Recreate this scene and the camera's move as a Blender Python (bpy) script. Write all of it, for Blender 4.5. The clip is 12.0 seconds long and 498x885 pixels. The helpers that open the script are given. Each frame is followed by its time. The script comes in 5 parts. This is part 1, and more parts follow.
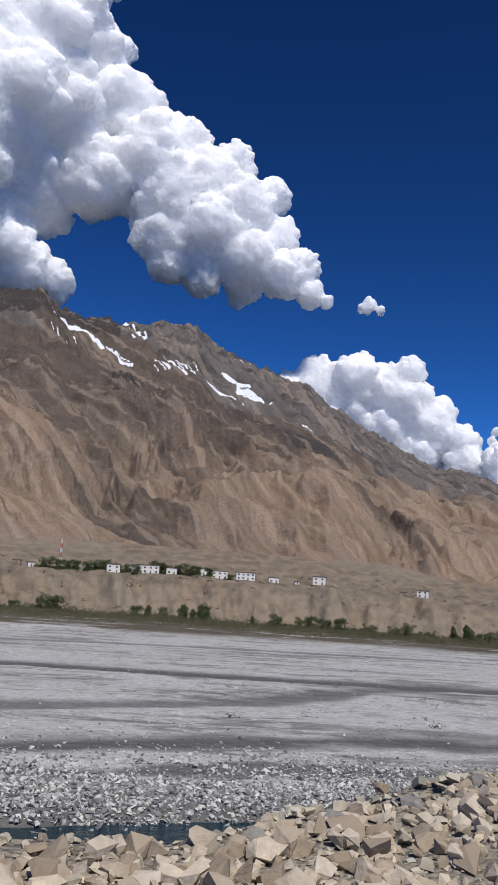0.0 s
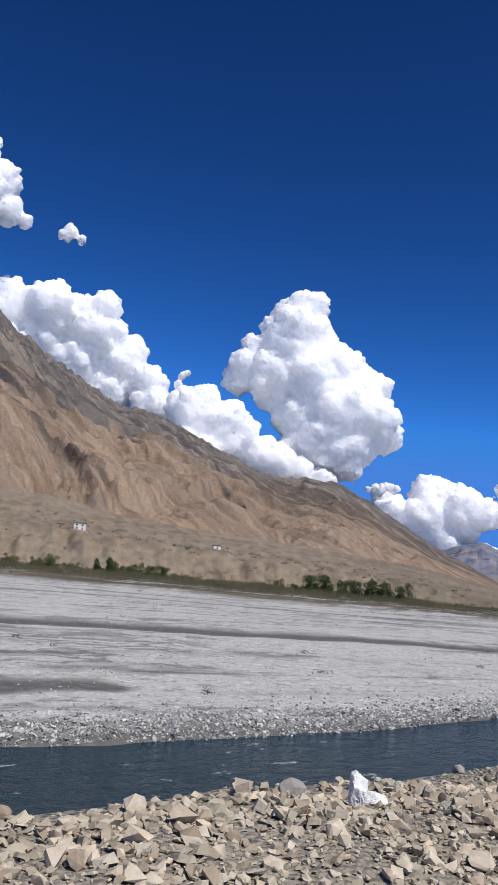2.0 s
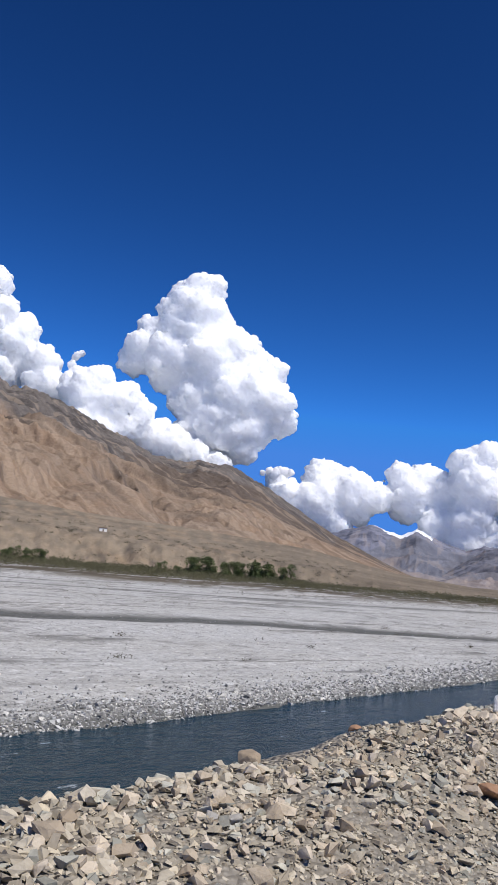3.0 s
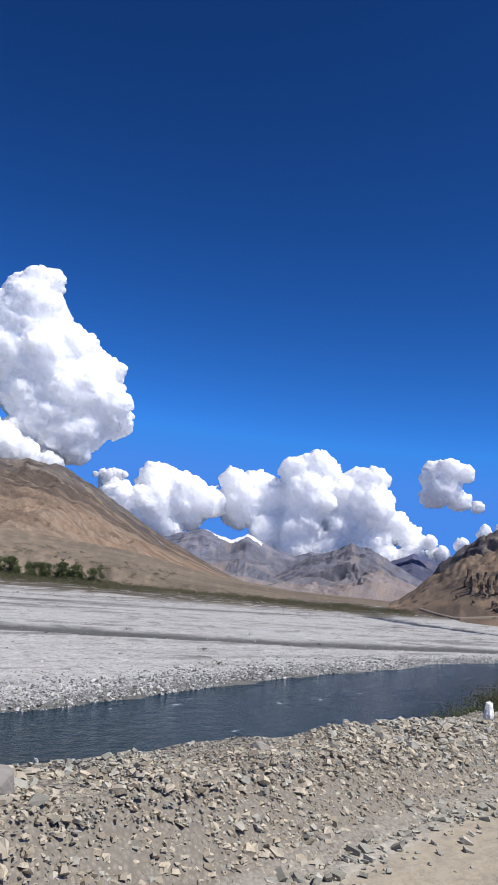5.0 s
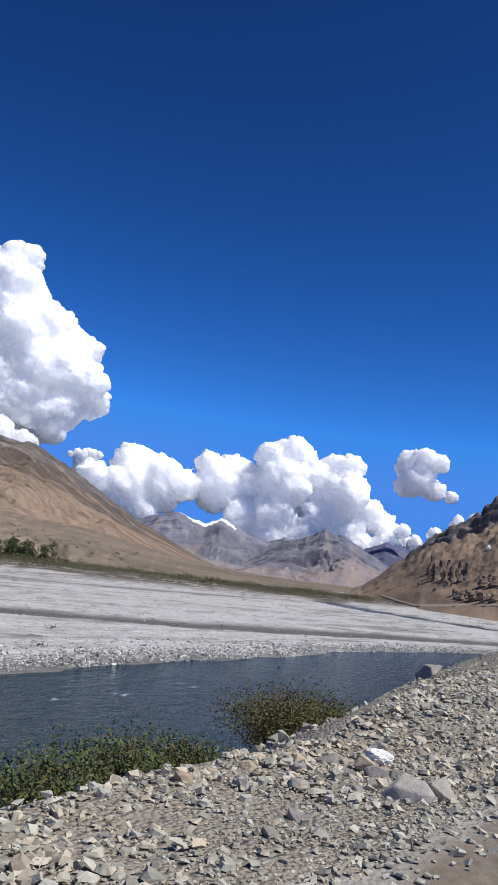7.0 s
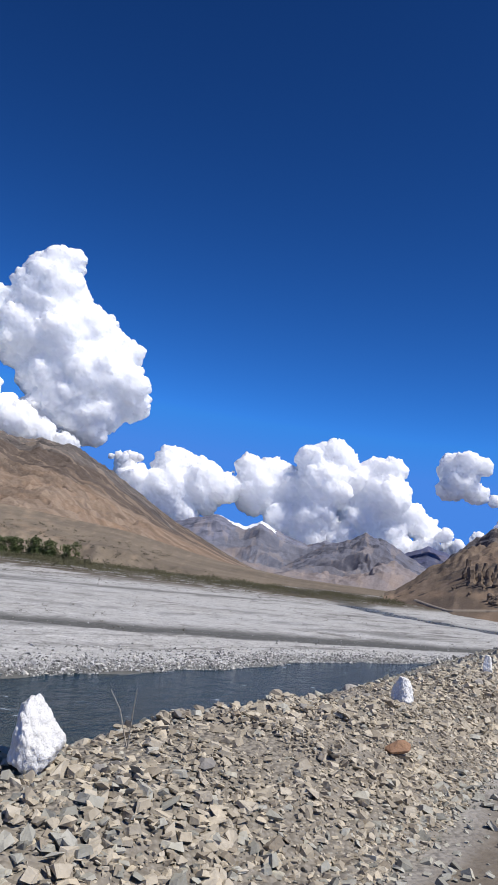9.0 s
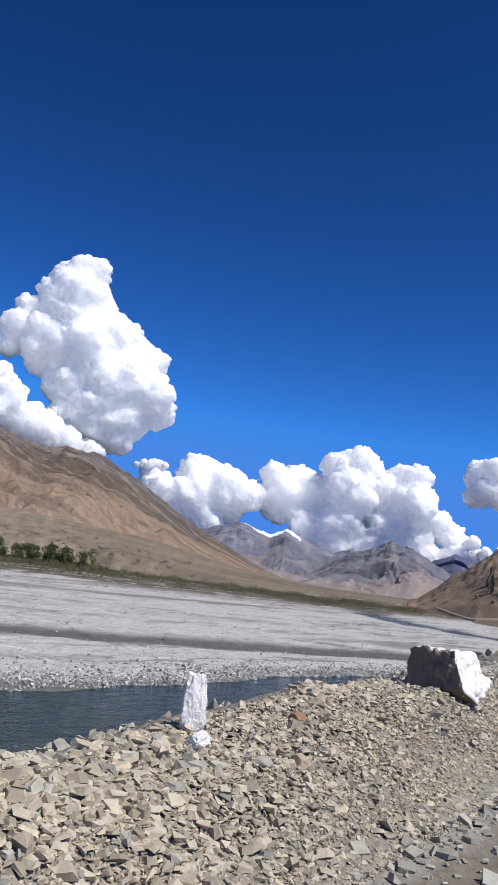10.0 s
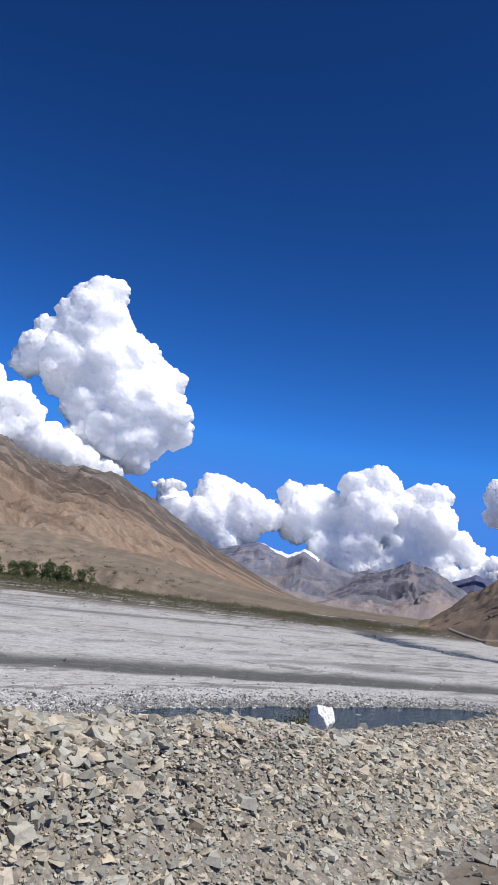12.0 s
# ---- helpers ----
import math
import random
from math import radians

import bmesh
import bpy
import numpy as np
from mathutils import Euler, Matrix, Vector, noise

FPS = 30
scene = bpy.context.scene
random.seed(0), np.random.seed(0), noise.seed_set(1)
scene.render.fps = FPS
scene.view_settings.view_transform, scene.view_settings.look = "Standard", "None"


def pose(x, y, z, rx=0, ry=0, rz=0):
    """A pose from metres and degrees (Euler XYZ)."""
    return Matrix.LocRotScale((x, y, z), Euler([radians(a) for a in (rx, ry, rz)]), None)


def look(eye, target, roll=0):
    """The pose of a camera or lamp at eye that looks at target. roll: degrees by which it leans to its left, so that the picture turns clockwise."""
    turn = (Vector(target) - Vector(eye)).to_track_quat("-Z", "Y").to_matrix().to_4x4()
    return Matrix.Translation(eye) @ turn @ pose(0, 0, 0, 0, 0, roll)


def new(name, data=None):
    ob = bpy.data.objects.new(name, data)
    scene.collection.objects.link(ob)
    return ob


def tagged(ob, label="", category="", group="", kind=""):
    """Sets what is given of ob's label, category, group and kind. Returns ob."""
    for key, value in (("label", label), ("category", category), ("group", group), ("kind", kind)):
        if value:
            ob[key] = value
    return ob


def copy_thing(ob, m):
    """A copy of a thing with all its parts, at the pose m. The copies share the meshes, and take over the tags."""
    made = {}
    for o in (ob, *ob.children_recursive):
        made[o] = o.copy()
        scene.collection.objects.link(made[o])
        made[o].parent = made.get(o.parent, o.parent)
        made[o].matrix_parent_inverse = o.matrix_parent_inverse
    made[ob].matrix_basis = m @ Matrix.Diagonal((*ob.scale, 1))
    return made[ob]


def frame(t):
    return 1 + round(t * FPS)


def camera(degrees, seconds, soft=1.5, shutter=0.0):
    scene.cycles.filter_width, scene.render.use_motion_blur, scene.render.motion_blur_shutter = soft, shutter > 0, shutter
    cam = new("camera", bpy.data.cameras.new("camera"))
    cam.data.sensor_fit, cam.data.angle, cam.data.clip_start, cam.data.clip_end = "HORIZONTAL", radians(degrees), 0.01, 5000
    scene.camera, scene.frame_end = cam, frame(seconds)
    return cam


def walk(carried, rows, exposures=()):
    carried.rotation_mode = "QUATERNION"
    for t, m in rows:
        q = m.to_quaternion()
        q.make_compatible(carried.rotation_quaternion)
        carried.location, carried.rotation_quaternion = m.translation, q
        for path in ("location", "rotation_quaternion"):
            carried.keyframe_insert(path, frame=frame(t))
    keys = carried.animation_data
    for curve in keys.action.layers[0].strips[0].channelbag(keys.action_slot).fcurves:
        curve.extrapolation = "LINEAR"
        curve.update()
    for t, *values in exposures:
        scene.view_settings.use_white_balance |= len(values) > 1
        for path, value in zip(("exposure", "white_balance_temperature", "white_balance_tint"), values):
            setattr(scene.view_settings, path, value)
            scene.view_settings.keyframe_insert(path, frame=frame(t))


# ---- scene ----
from mathutils.bvhtree import BVHTree

cam = camera(33.14, 12.0)
PATH = [
    (0.0, pose(0.00, 0.00, 1.50, 101.45, -3.44, -25.12)),
    (0.5, pose(6.28, 0.19, 1.53, 100.94, -3.79, -29.80)),
    (1.0, pose(12.43, 0.24, 1.53, 100.31, -4.80, -34.77)),
    (1.5, pose(18.47, 0.15, 1.51, 98.89, -5.04, -40.74)),
    (2.0, pose(24.38, -0.07, 1.46, 98.62, -4.85, -46.71)),
    (2.5, pose(30.16, -0.40, 1.39, 98.76, -4.80, -50.78)),
    (3.0, pose(35.81, -0.83, 1.30, 98.06, -4.48, -53.79)),
    (3.5, pose(41.33, -1.35, 1.19, 98.16, -4.55, -56.52)),
    (5.5, pose(61.96, -4.03, 0.60, 99.36, -5.46, -66.63)),
    (6.0, pose(66.73, -4.76, 0.44, 99.10, -6.31, -66.82)),
    (6.5, pose(71.38, -5.46, 0.30, 98.57, -6.35, -66.82)),
    (7.0, pose(75.91, -6.10, 0.21, 98.40, -6.37, -66.81)),
    (9.0, pose(93.16, -8.11, 0.29, 98.30, -6.82, -63.97)),
    (9.5, pose(97.37, -8.52, 0.35, 98.37, -6.19, -63.36)),
    (10.0, pose(101.56, -8.91, 0.41, 98.63, -6.86, -62.19)),
    (10.5, pose(105.74, -9.27, 0.45, 98.51, -6.78, -61.54)),
    (11.0, pose(109.93, -9.63, 0.47, 99.00, -6.93, -60.92)),
    (11.5, pose(114.11, -9.99, 0.45, 99.32, -6.98, -60.88)),
    (12.0, pose(118.30, -10.34, 0.39, 99.86, -6.97, -60.86)),
]
walk(cam, PATH, [(0.0, -0.2), (0.5, -0.2), (1.0, -0.1), (1.5, 0.0), (3.5, 0.13), (5.5, 0.24), (7.0, 0.22), (9.0, 0.16), (12.0, 0.2)])

# ---- world and sun ----
SUN = Vector((-0.08, -0.66, 0.95)).normalized()
world = bpy.data.worlds.new("sky")
scene.world = world
world.use_nodes = True
wn = world.node_tree.nodes
sky = wn.new("ShaderNodeTexSky")
sky.sky_type = "NISHITA"
sky.sun_disc = False
sky.sun_elevation = math.asin(SUN.z)
sky.sun_rotation = math.atan2(SUN.x, SUN.y)
sky.altitude = 3900
sky.air_density, sky.dust_density, sky.ozone_density = 1.0, 0.1, 3.0
wn["Background"].inputs["Strength"].default_value = 0.10
# the clear, thin, deep blue air of high altitude
deep = wn.new("ShaderNodeGamma")
deep.inputs[1].default_value = 1.75
tint = wn.new("ShaderNodeMix")
tint.data_type, tint.blend_type = "RGBA", "MULTIPLY"
tint.inputs[0].default_value, tint.inputs[7].default_value = 1.0, (0.158, 0.345, 0.42, 1)
cap = wn.new("ShaderNodeMix")
cap.data_type, cap.blend_type = "RGBA", "DARKEN"
cap.inputs[0].default_value, cap.inputs[7].default_value = 1.0, (0.6, 2.2, 7.0, 1)
for a, b in ((sky.outputs[0], deep.inputs[0]), (deep.outputs[0], tint.inputs[6]), (tint.outputs[2], cap.inputs[6]), (cap.outputs[2], wn["Background"].inputs["Color"])):
    world.node_tree.links.new(a, b)
sun = new("sun", bpy.data.lights.new("sun", "SUN"))
sun.data.energy, sun.data.angle, sun.data.color = 4.2, radians(0.53), (1.0, 0.96, 0.9)
sun.matrix_world = look(SUN * 1000, (0, 0, 0))

# ---- numeric noise ----
RNG = np.random.default_rng(7)
PERM = np.concatenate([RNG.permutation(256)] * 3)
GRAD = np.stack([np.cos(np.arange(256) * 2.399), np.sin(np.arange(256) * 2.399)], 1)


def perlin(x, y, seed=0):
    x, y = np.asarray(x, float), np.asarray(y, float)
    xi, yi = np.floor(x).astype(int), np.floor(y).astype(int)
    xf, yf = x - xi, y - yi
    u, v = xf**3 * (xf * (xf * 6 - 15) + 10), yf**3 * (yf * (yf * 6 - 15) + 10)

    def corner(a, b):
        h = PERM[(PERM[(xi + a + seed * 37) & 255] + yi + b) & 255]
        return GRAD[h, 0] * (xf - a) + GRAD[h, 1] * (yf - b)

    n0 = corner(0, 0) * (1 - u) + corner(1, 0) * u
    n1 = corner(0, 1) * (1 - u) + corner(1, 1) * u
    return (n0 * (1 - v) + n1 * v) * 1.5


def fbm(x, y, octaves=5, seed=0, gain=0.5):
    out, a, f = 0, 1.0, 1.0
    for k in range(octaves):
        out = out + a * perlin(x * f + 13.7 * k, y * f - 7.1 * k, seed + k)
        a, f = a * gain, f * 2.03
    return out


def ridged(x, y, octaves=5, seed=0, gain=0.5):
    out, a, f = 0, 1.0, 1.0
    for k in range(octaves):
        out = out + a * (1 - 2 * np.abs(perlin(x * f + 5.3 * k, y * f + 3.9 * k, seed + k)))
        a, f = a * gain, f * 2.07
    return out


def smooth(a, b, x):
    t = np.clip((np.asarray(x, float) - a) / (b - a), 0, 1)
    return t * t * (3 - 2 * t)


# ---- plan of the place ----
PX = [m.translation.x for _, m in PATH]
PY = [m.translation.y for _, m in PATH]
PZ = [m.translation.z for _, m in PATH]
X_LAST, Y_LAST = PX[-1], PY[-1]
# berm along the road: x and the crest's height against the eye line; x and its distance from the driving line; x and the road's edge
CREST = np.array([
    (-20, -0.90), (0, -0.85), (1.6, -0.90), (2.3, -0.84), (3, -0.71), (5, -0.78), (9, -1.00), (14, -1.06), (15.4, -0.98), (16.5, -0.95), (20, -0.95), (23, -1.00),
    (27, -1.00), (28.2, -1.04), (30, -1.13), (33, -1.07), (35, -1.10), (36.4, -1.17), (38.2, -0.98), (39.8, -0.95), (41, -0.85), (42.2, -0.77), (43.8, -0.69), (45, -0.61),
    (48, -0.56), (52, -0.60), (60, -0.75), (65.5, -0.82), (68, -0.87), (70.5, -0.93), (72, -0.95), (73.5, -0.93), (75.2, -1.00), (76.3, -1.12), (78, -1.17), (79.4, -1.23),
    (81, -1.23), (82.4, -1.31), (83.4, -1.33), (84.5, -1.10), (85.5, -1.00), (87.3, -0.99), (92, -0.95), (96.3, -0.91), (98, -0.85), (100.5, -0.89), (102, -0.86), (103.5, -0.81),
    (105, -0.88), (106, -0.80), (107.3, -0.70), (108.5, -0.72), (110.5, -0.80), (112, -0.69), (113.5, -0.67), (114.3, -0.61), (115.1, -0.45), (116, -0.36), (117, -0.32), (118, -0.26),
    (118.7, -0.27), (119.3, -0.35), (120.5, -0.42), (121.5, -0.60), (123, -0.65), (124, -0.81), (125.2, -0.91), (127, -0.97), (300, -1.05),
])
BERM = np.array([(-20, 3.5), (9, 3.5), (13.6, 3.6), (15, 3.6), (20, 3.4), (26, 3.3), (28.5, 3.2), (35.5, 3.2), (38, 3), (50, 3), (65, 3.1), (75, 3.1), (79, 2.9), (82, 2.9), (84, 2.8), (86.5, 2.7), (108.3, 2.7), (110.5, 2.8), (112.6, 2.8), (114.2, 2.9), (300, 2.9)])
EDGE = np.array([(-20, 1.50), (35, 1.60), (40, 1.84), (44, 2.12), (50, 2.20), (57, 2.24), (66, 2.24), (69, 2.05), (71, 1.88), (73, 1.65), (80, 1.47), (82, 1.32), (90, 1.32), (97, 1.42), (101, 1.74),
                 (103, 1.92), (105, 1.62), (109, 1.62), (114, 1.77), (120, 1.76), (300, 1.72)])
SHORE = np.array([(-300, 62), (-60, 42), (0, 38), (6, 37), (12, 36), (18, 35.2), (21, 35.5), (25.5, 38.5), (34, 38.3), (42, 36.5), (48, 34.5), (57, 32.3), (67, 30.1),
                  (78, 29.6), (96, 27.4), (119, 26), (137, 23.8), (150, 21.7), (167, 20.8), (181, 17), (195, 13), (203, 8), (260, -4), (400, -30), (900, -60)])
ROAD_DROP = 1.33
WATER = -7.45


def road_y(x):
    x = np.asarray(x, float)
    y = np.interp(x, PX, PY)
    y = np.where(x > X_LAST, Y_LAST - 0.082 * (np.minimum(x, 260) - X_LAST), y)
    return np.where(x < 0, 0.03 * np.maximum(x, -100), y)


def floor_drop(x):
    x = np.asarray(x, float)
    return 0.0125 * np.clip(x - 130, 0, 470) + 0.009 * np.maximum(x - 600, 0)


def channel(x, y, pts, width):
    """1 in the middle of a channel along the polyline, 0 outside."""
    best = np.full(np.shape(x), 1e9)
    for (ax, ay), (bx, by) in zip(pts[:-1], pts[1:]):
        dx, dy = bx - ax, by - ay
        t = np.clip(((x - ax) * dx + (y - ay) * dy) / (dx * dx + dy * dy), 0, 1)
        best = np.minimum(best, np.hypot(x - ax - t * dx, y - ay - t * dy))
    return 1 - smooth(width * 0.45, width, best + 1.5 * perlin(x / 9, y / 9, 4))


GREEN_EDGE = np.array([(-300, 290), (40, 272), (110, 252), (170, 245), (220, 205), (260, 170), (330, 128), (420, 102), (600, 78), (1200, 20), (3000, -100)])
BRAID_A = [(-200, 210), (0, 130), (65, 100), (92, 89), (106, 81), (133, 70), (155, 52), (175, 40), (198, 29), (240, 10)]
BRAID_B = [(-120, 82), (12, 74), (37, 78), (64, 94), (84, 95)]
BRAID_C = [(560, 190), (470, 130), (390, 88), (352, 62), (338, 44), (325, 26), (330, -20)]
BRAID_E = [(-80, 58), (12, 54), (36, 53), (48, 49.5), (60, 47)]
BRAID_F = [(-60, 52), (8, 46), (22, 45), (33, 41.5), (50, 37)]
BRAID_D = [(-100, 190), (60, 190), (150, 160), (260, 110), (330, 100)]


def ground_z(x, y):
    """Height of the ground, and how wet, stony, green and road-like it is."""
    x, y = np.asarray(x, float), np.asarray(y, float)
    s = y - road_y(x)
    eye = np.interp(x, PX, PZ)
    lat, crest = np.interp(x, BERM[:, 0], BERM[:, 1]), np.interp(x, CREST[:, 0], CREST[:, 1]) - 0.15
    wob = 0.18 * perlin(x / 2.3, y / 2.3, 1)
    edge = np.interp(x, EDGE[:, 0], EDGE[:, 1]) + 0.12 * perlin(x / 1.7, y * 0, 2)
    road = eye - ROAD_DROP + 0.03 * perlin(x / 1.1, y / 0.7, 3) - 0.03 * np.exp(-((s + 0.2) / 0.3) ** 2) - 0.03 * np.exp(-((s + 1.8) / 0.3) ** 2)
    top = eye + crest + 0.05 * perlin(x / 0.6, y / 0.6, 5)
    up = smooth(0, 1, (s - edge) / np.maximum(lat - edge - 0.25, 0.4))
    z = road + (top - road) * up
    o = np.maximum(s - lat - 0.35, 0)
    bank = top - np.interp(x, [88, 101, 105, 112, 130], [0.6, 0.54, 0.42, 0.42, 0.48]) * np.minimum(o, 6.6) - 0.68 * np.maximum(o - 6.6, 0) + 0.25 * perlin(x / 3, y / 3, 6) * smooth(0.8, 3, o)
    z = np.where(o > 0, bank, z)
    # river bed and gravel flats
    shore = np.interp(x, SHORE[:, 0], SHORE[:, 1]) + 0.8 * fbm(x / 9, y / 9, 3, 8)
    d = y - shore
    c, w = math.cos(-0.36), math.sin(-0.36)
    fx, fy = x * c + y * w, -x * w + y * c
    streak = fbm(fx / 60, fy / 9, 4, 11)
    wetA, wetB = channel(x, y, BRAID_A, 6.5), channel(x, y, BRAID_B, 4.5)
    wetC, wetD = channel(x, y, BRAID_C, 11), channel(x, y, BRAID_D, 6)
    cut = np.maximum.reduce([wetA, 0.8 * wetB, wetC, 0.7 * wetD])
    damp = np.maximum.reduce([cut, channel(x, y, BRAID_E, 3.4), 0.9 * channel(x, y, BRAID_F, 2.4)])
    bar = WATER - 0.9 + 1.2 * smooth(-4, 1.5, d) + 0.15 * streak + 0.10 * fbm(x / 6, y / 4, 3, 15)
    bar = bar - cut * np.maximum(bar - (WATER + 0.05 - 0.3 * wetC), 0)
    far = smooth(-9, 9, y - np.interp(x, GREEN_EDGE[:, 0], GREEN_EDGE[:, 1]) + 7 * streak)
    bar = bar + far * (1.0 + 0.5 * streak)
    bed = np.where(d > -8, bar, WATER - 1.2)
    z = np.maximum(z, bed) - floor_drop(x)
    green = far
    stony = smooth(-0.25, 0.1, (s - edge)) * (1 - smooth(10, 16, o))
    onroad = 1 - smooth(-0.25, 0.08, s - edge)
    wet = np.maximum(np.maximum(damp, 0.65 * smooth(0.35, 0.8, streak + 0.5 * fbm(fx / 14, fy / 3, 3, 21))), 0.95 - 0.95 * smooth(0.0, 1.0, d / np.interp(x, [8, 26], [11.0, 2.2])))
    return z, wet * (d > -9), stony, green, onroad

# ---- materials ----
class Mat:
    """A node material with short calls for its nodes."""

    def __init__(self, name, rough=0.9, metal=0.0, spec=0.3):
        self.m = bpy.data.materials.new(name)
        self.m.use_nodes = True
        self.t = self.m.node_tree
        self.b = self.t.nodes["Principled BSDF"]
        self.b.inputs["Roughness"].default_value, self.b.inputs["Metallic"].default_value = rough, metal
        self.b.inputs["Specular IOR Level"].default_value = spec
        self.pos = self.t.nodes.new("ShaderNodeNewGeometry").outputs["Position"]

    def put(self, socket, value):
        if isinstance(value, (int, float)):
            socket.default_value = value
        elif isinstance(value, tuple):
            socket.default_value = value if len(value) != 3 or socket.type == "VECTOR" else (*value, 1)
        else:
            self.t.links.new(value, socket)

    def stretch(self, sx, sy, sz, turn=0.0, src=None):
        n = self.t.nodes.new("ShaderNodeMapping")
        n.inputs["Scale"].default_value, n.inputs["Rotation"].default_value = (sx, sy, sz), (0, 0, turn)
        self.put(n.inputs["Vector"], src or self.pos)
        return n.outputs[0]

    def local(self):
        return self.t.nodes.new("ShaderNodeTexCoord").outputs["Object"]

    def noise(self, scale, detail=4, vec=None, rough=0.55, warp=0.0):
        n = self.t.nodes.new("ShaderNodeTexNoise")
        n.inputs["Scale"].default_value, n.inputs["Detail"].default_value = scale, detail
        n.inputs["Roughness"].default_value, n.inputs["Distortion"].default_value = rough, warp
        self.put(n.inputs["Vector"], vec or self.pos)
        return n.outputs[0]

    def voronoi(self, scale, vec=None, out="Distance", feature="F1"):
        n = self.t.nodes.new("ShaderNodeTexVoronoi")
        n.feature = feature
        n.inputs["Scale"].default_value = scale
        self.put(n.inputs["Vector"], vec or self.pos)
        return n.outputs[out]

    def attr(self, name):
        n = self.t.nodes.new("ShaderNodeAttribute")
        n.attribute_name = name
        return n.outputs["Fac"]

    def ramp(self, fac, *stops):
        n = self.t.nodes.new("ShaderNodeValToRGB")
        e = n.color_ramp.elements
        while len(e) < len(stops):
            e.new(0.5)
        for k, (p, c) in zip(e, stops):
            k.position, k.color = p, (*(c if isinstance(c, tuple) else (c, c, c)), 1)
        self.put(n.inputs[0], fac)
        return n.outputs[0]

    def math(self, op, a, b=0.0, clamp=False):
        n = self.t.nodes.new("ShaderNodeMath")
        n.operation, n.use_clamp = op, clamp
        self.put(n.inputs[0], a), self.put(n.inputs[1], b)
        return n.outputs[0]

    def mix(self, fac, a, b, blend="MIX"):
        n = self.t.nodes.new("ShaderNodeMix")
        n.data_type, n.blend_type = "RGBA", blend
        self.put(n.inputs[0], fac), self.put(n.inputs[6], a), self.put(n.inputs[7], b)
        return n.outputs[2]

    def island(self):
        return self.t.nodes.new("ShaderNodeNewGeometry").outputs["Random Per Island"]

    def each(self):
        return self.t.nodes.new("ShaderNodeObjectInfo").outputs["Random"]

    def height(self):
        n = self.t.nodes.new("ShaderNodeSeparateXYZ")
        self.put(n.inputs[0], self.pos)
        return n.outputs[2]

    def bump(self, h, strength=0.5, distance=0.05):
        n = self.t.nodes.new("ShaderNodeBump")
        n.inputs["Strength"].default_value, n.inputs["Distance"].default_value = strength, distance
        self.put(n.inputs["Height"], h)
        self.t.links.new(n.outputs[0], self.b.inputs["Normal"])

    def done(self, color=None, rough=None):
        if color is not None:
            self.put(self.b.inputs["Base Color"], color)
        if rough is not None:
            self.put(self.b.inputs["Roughness"], rough)
        return self.m


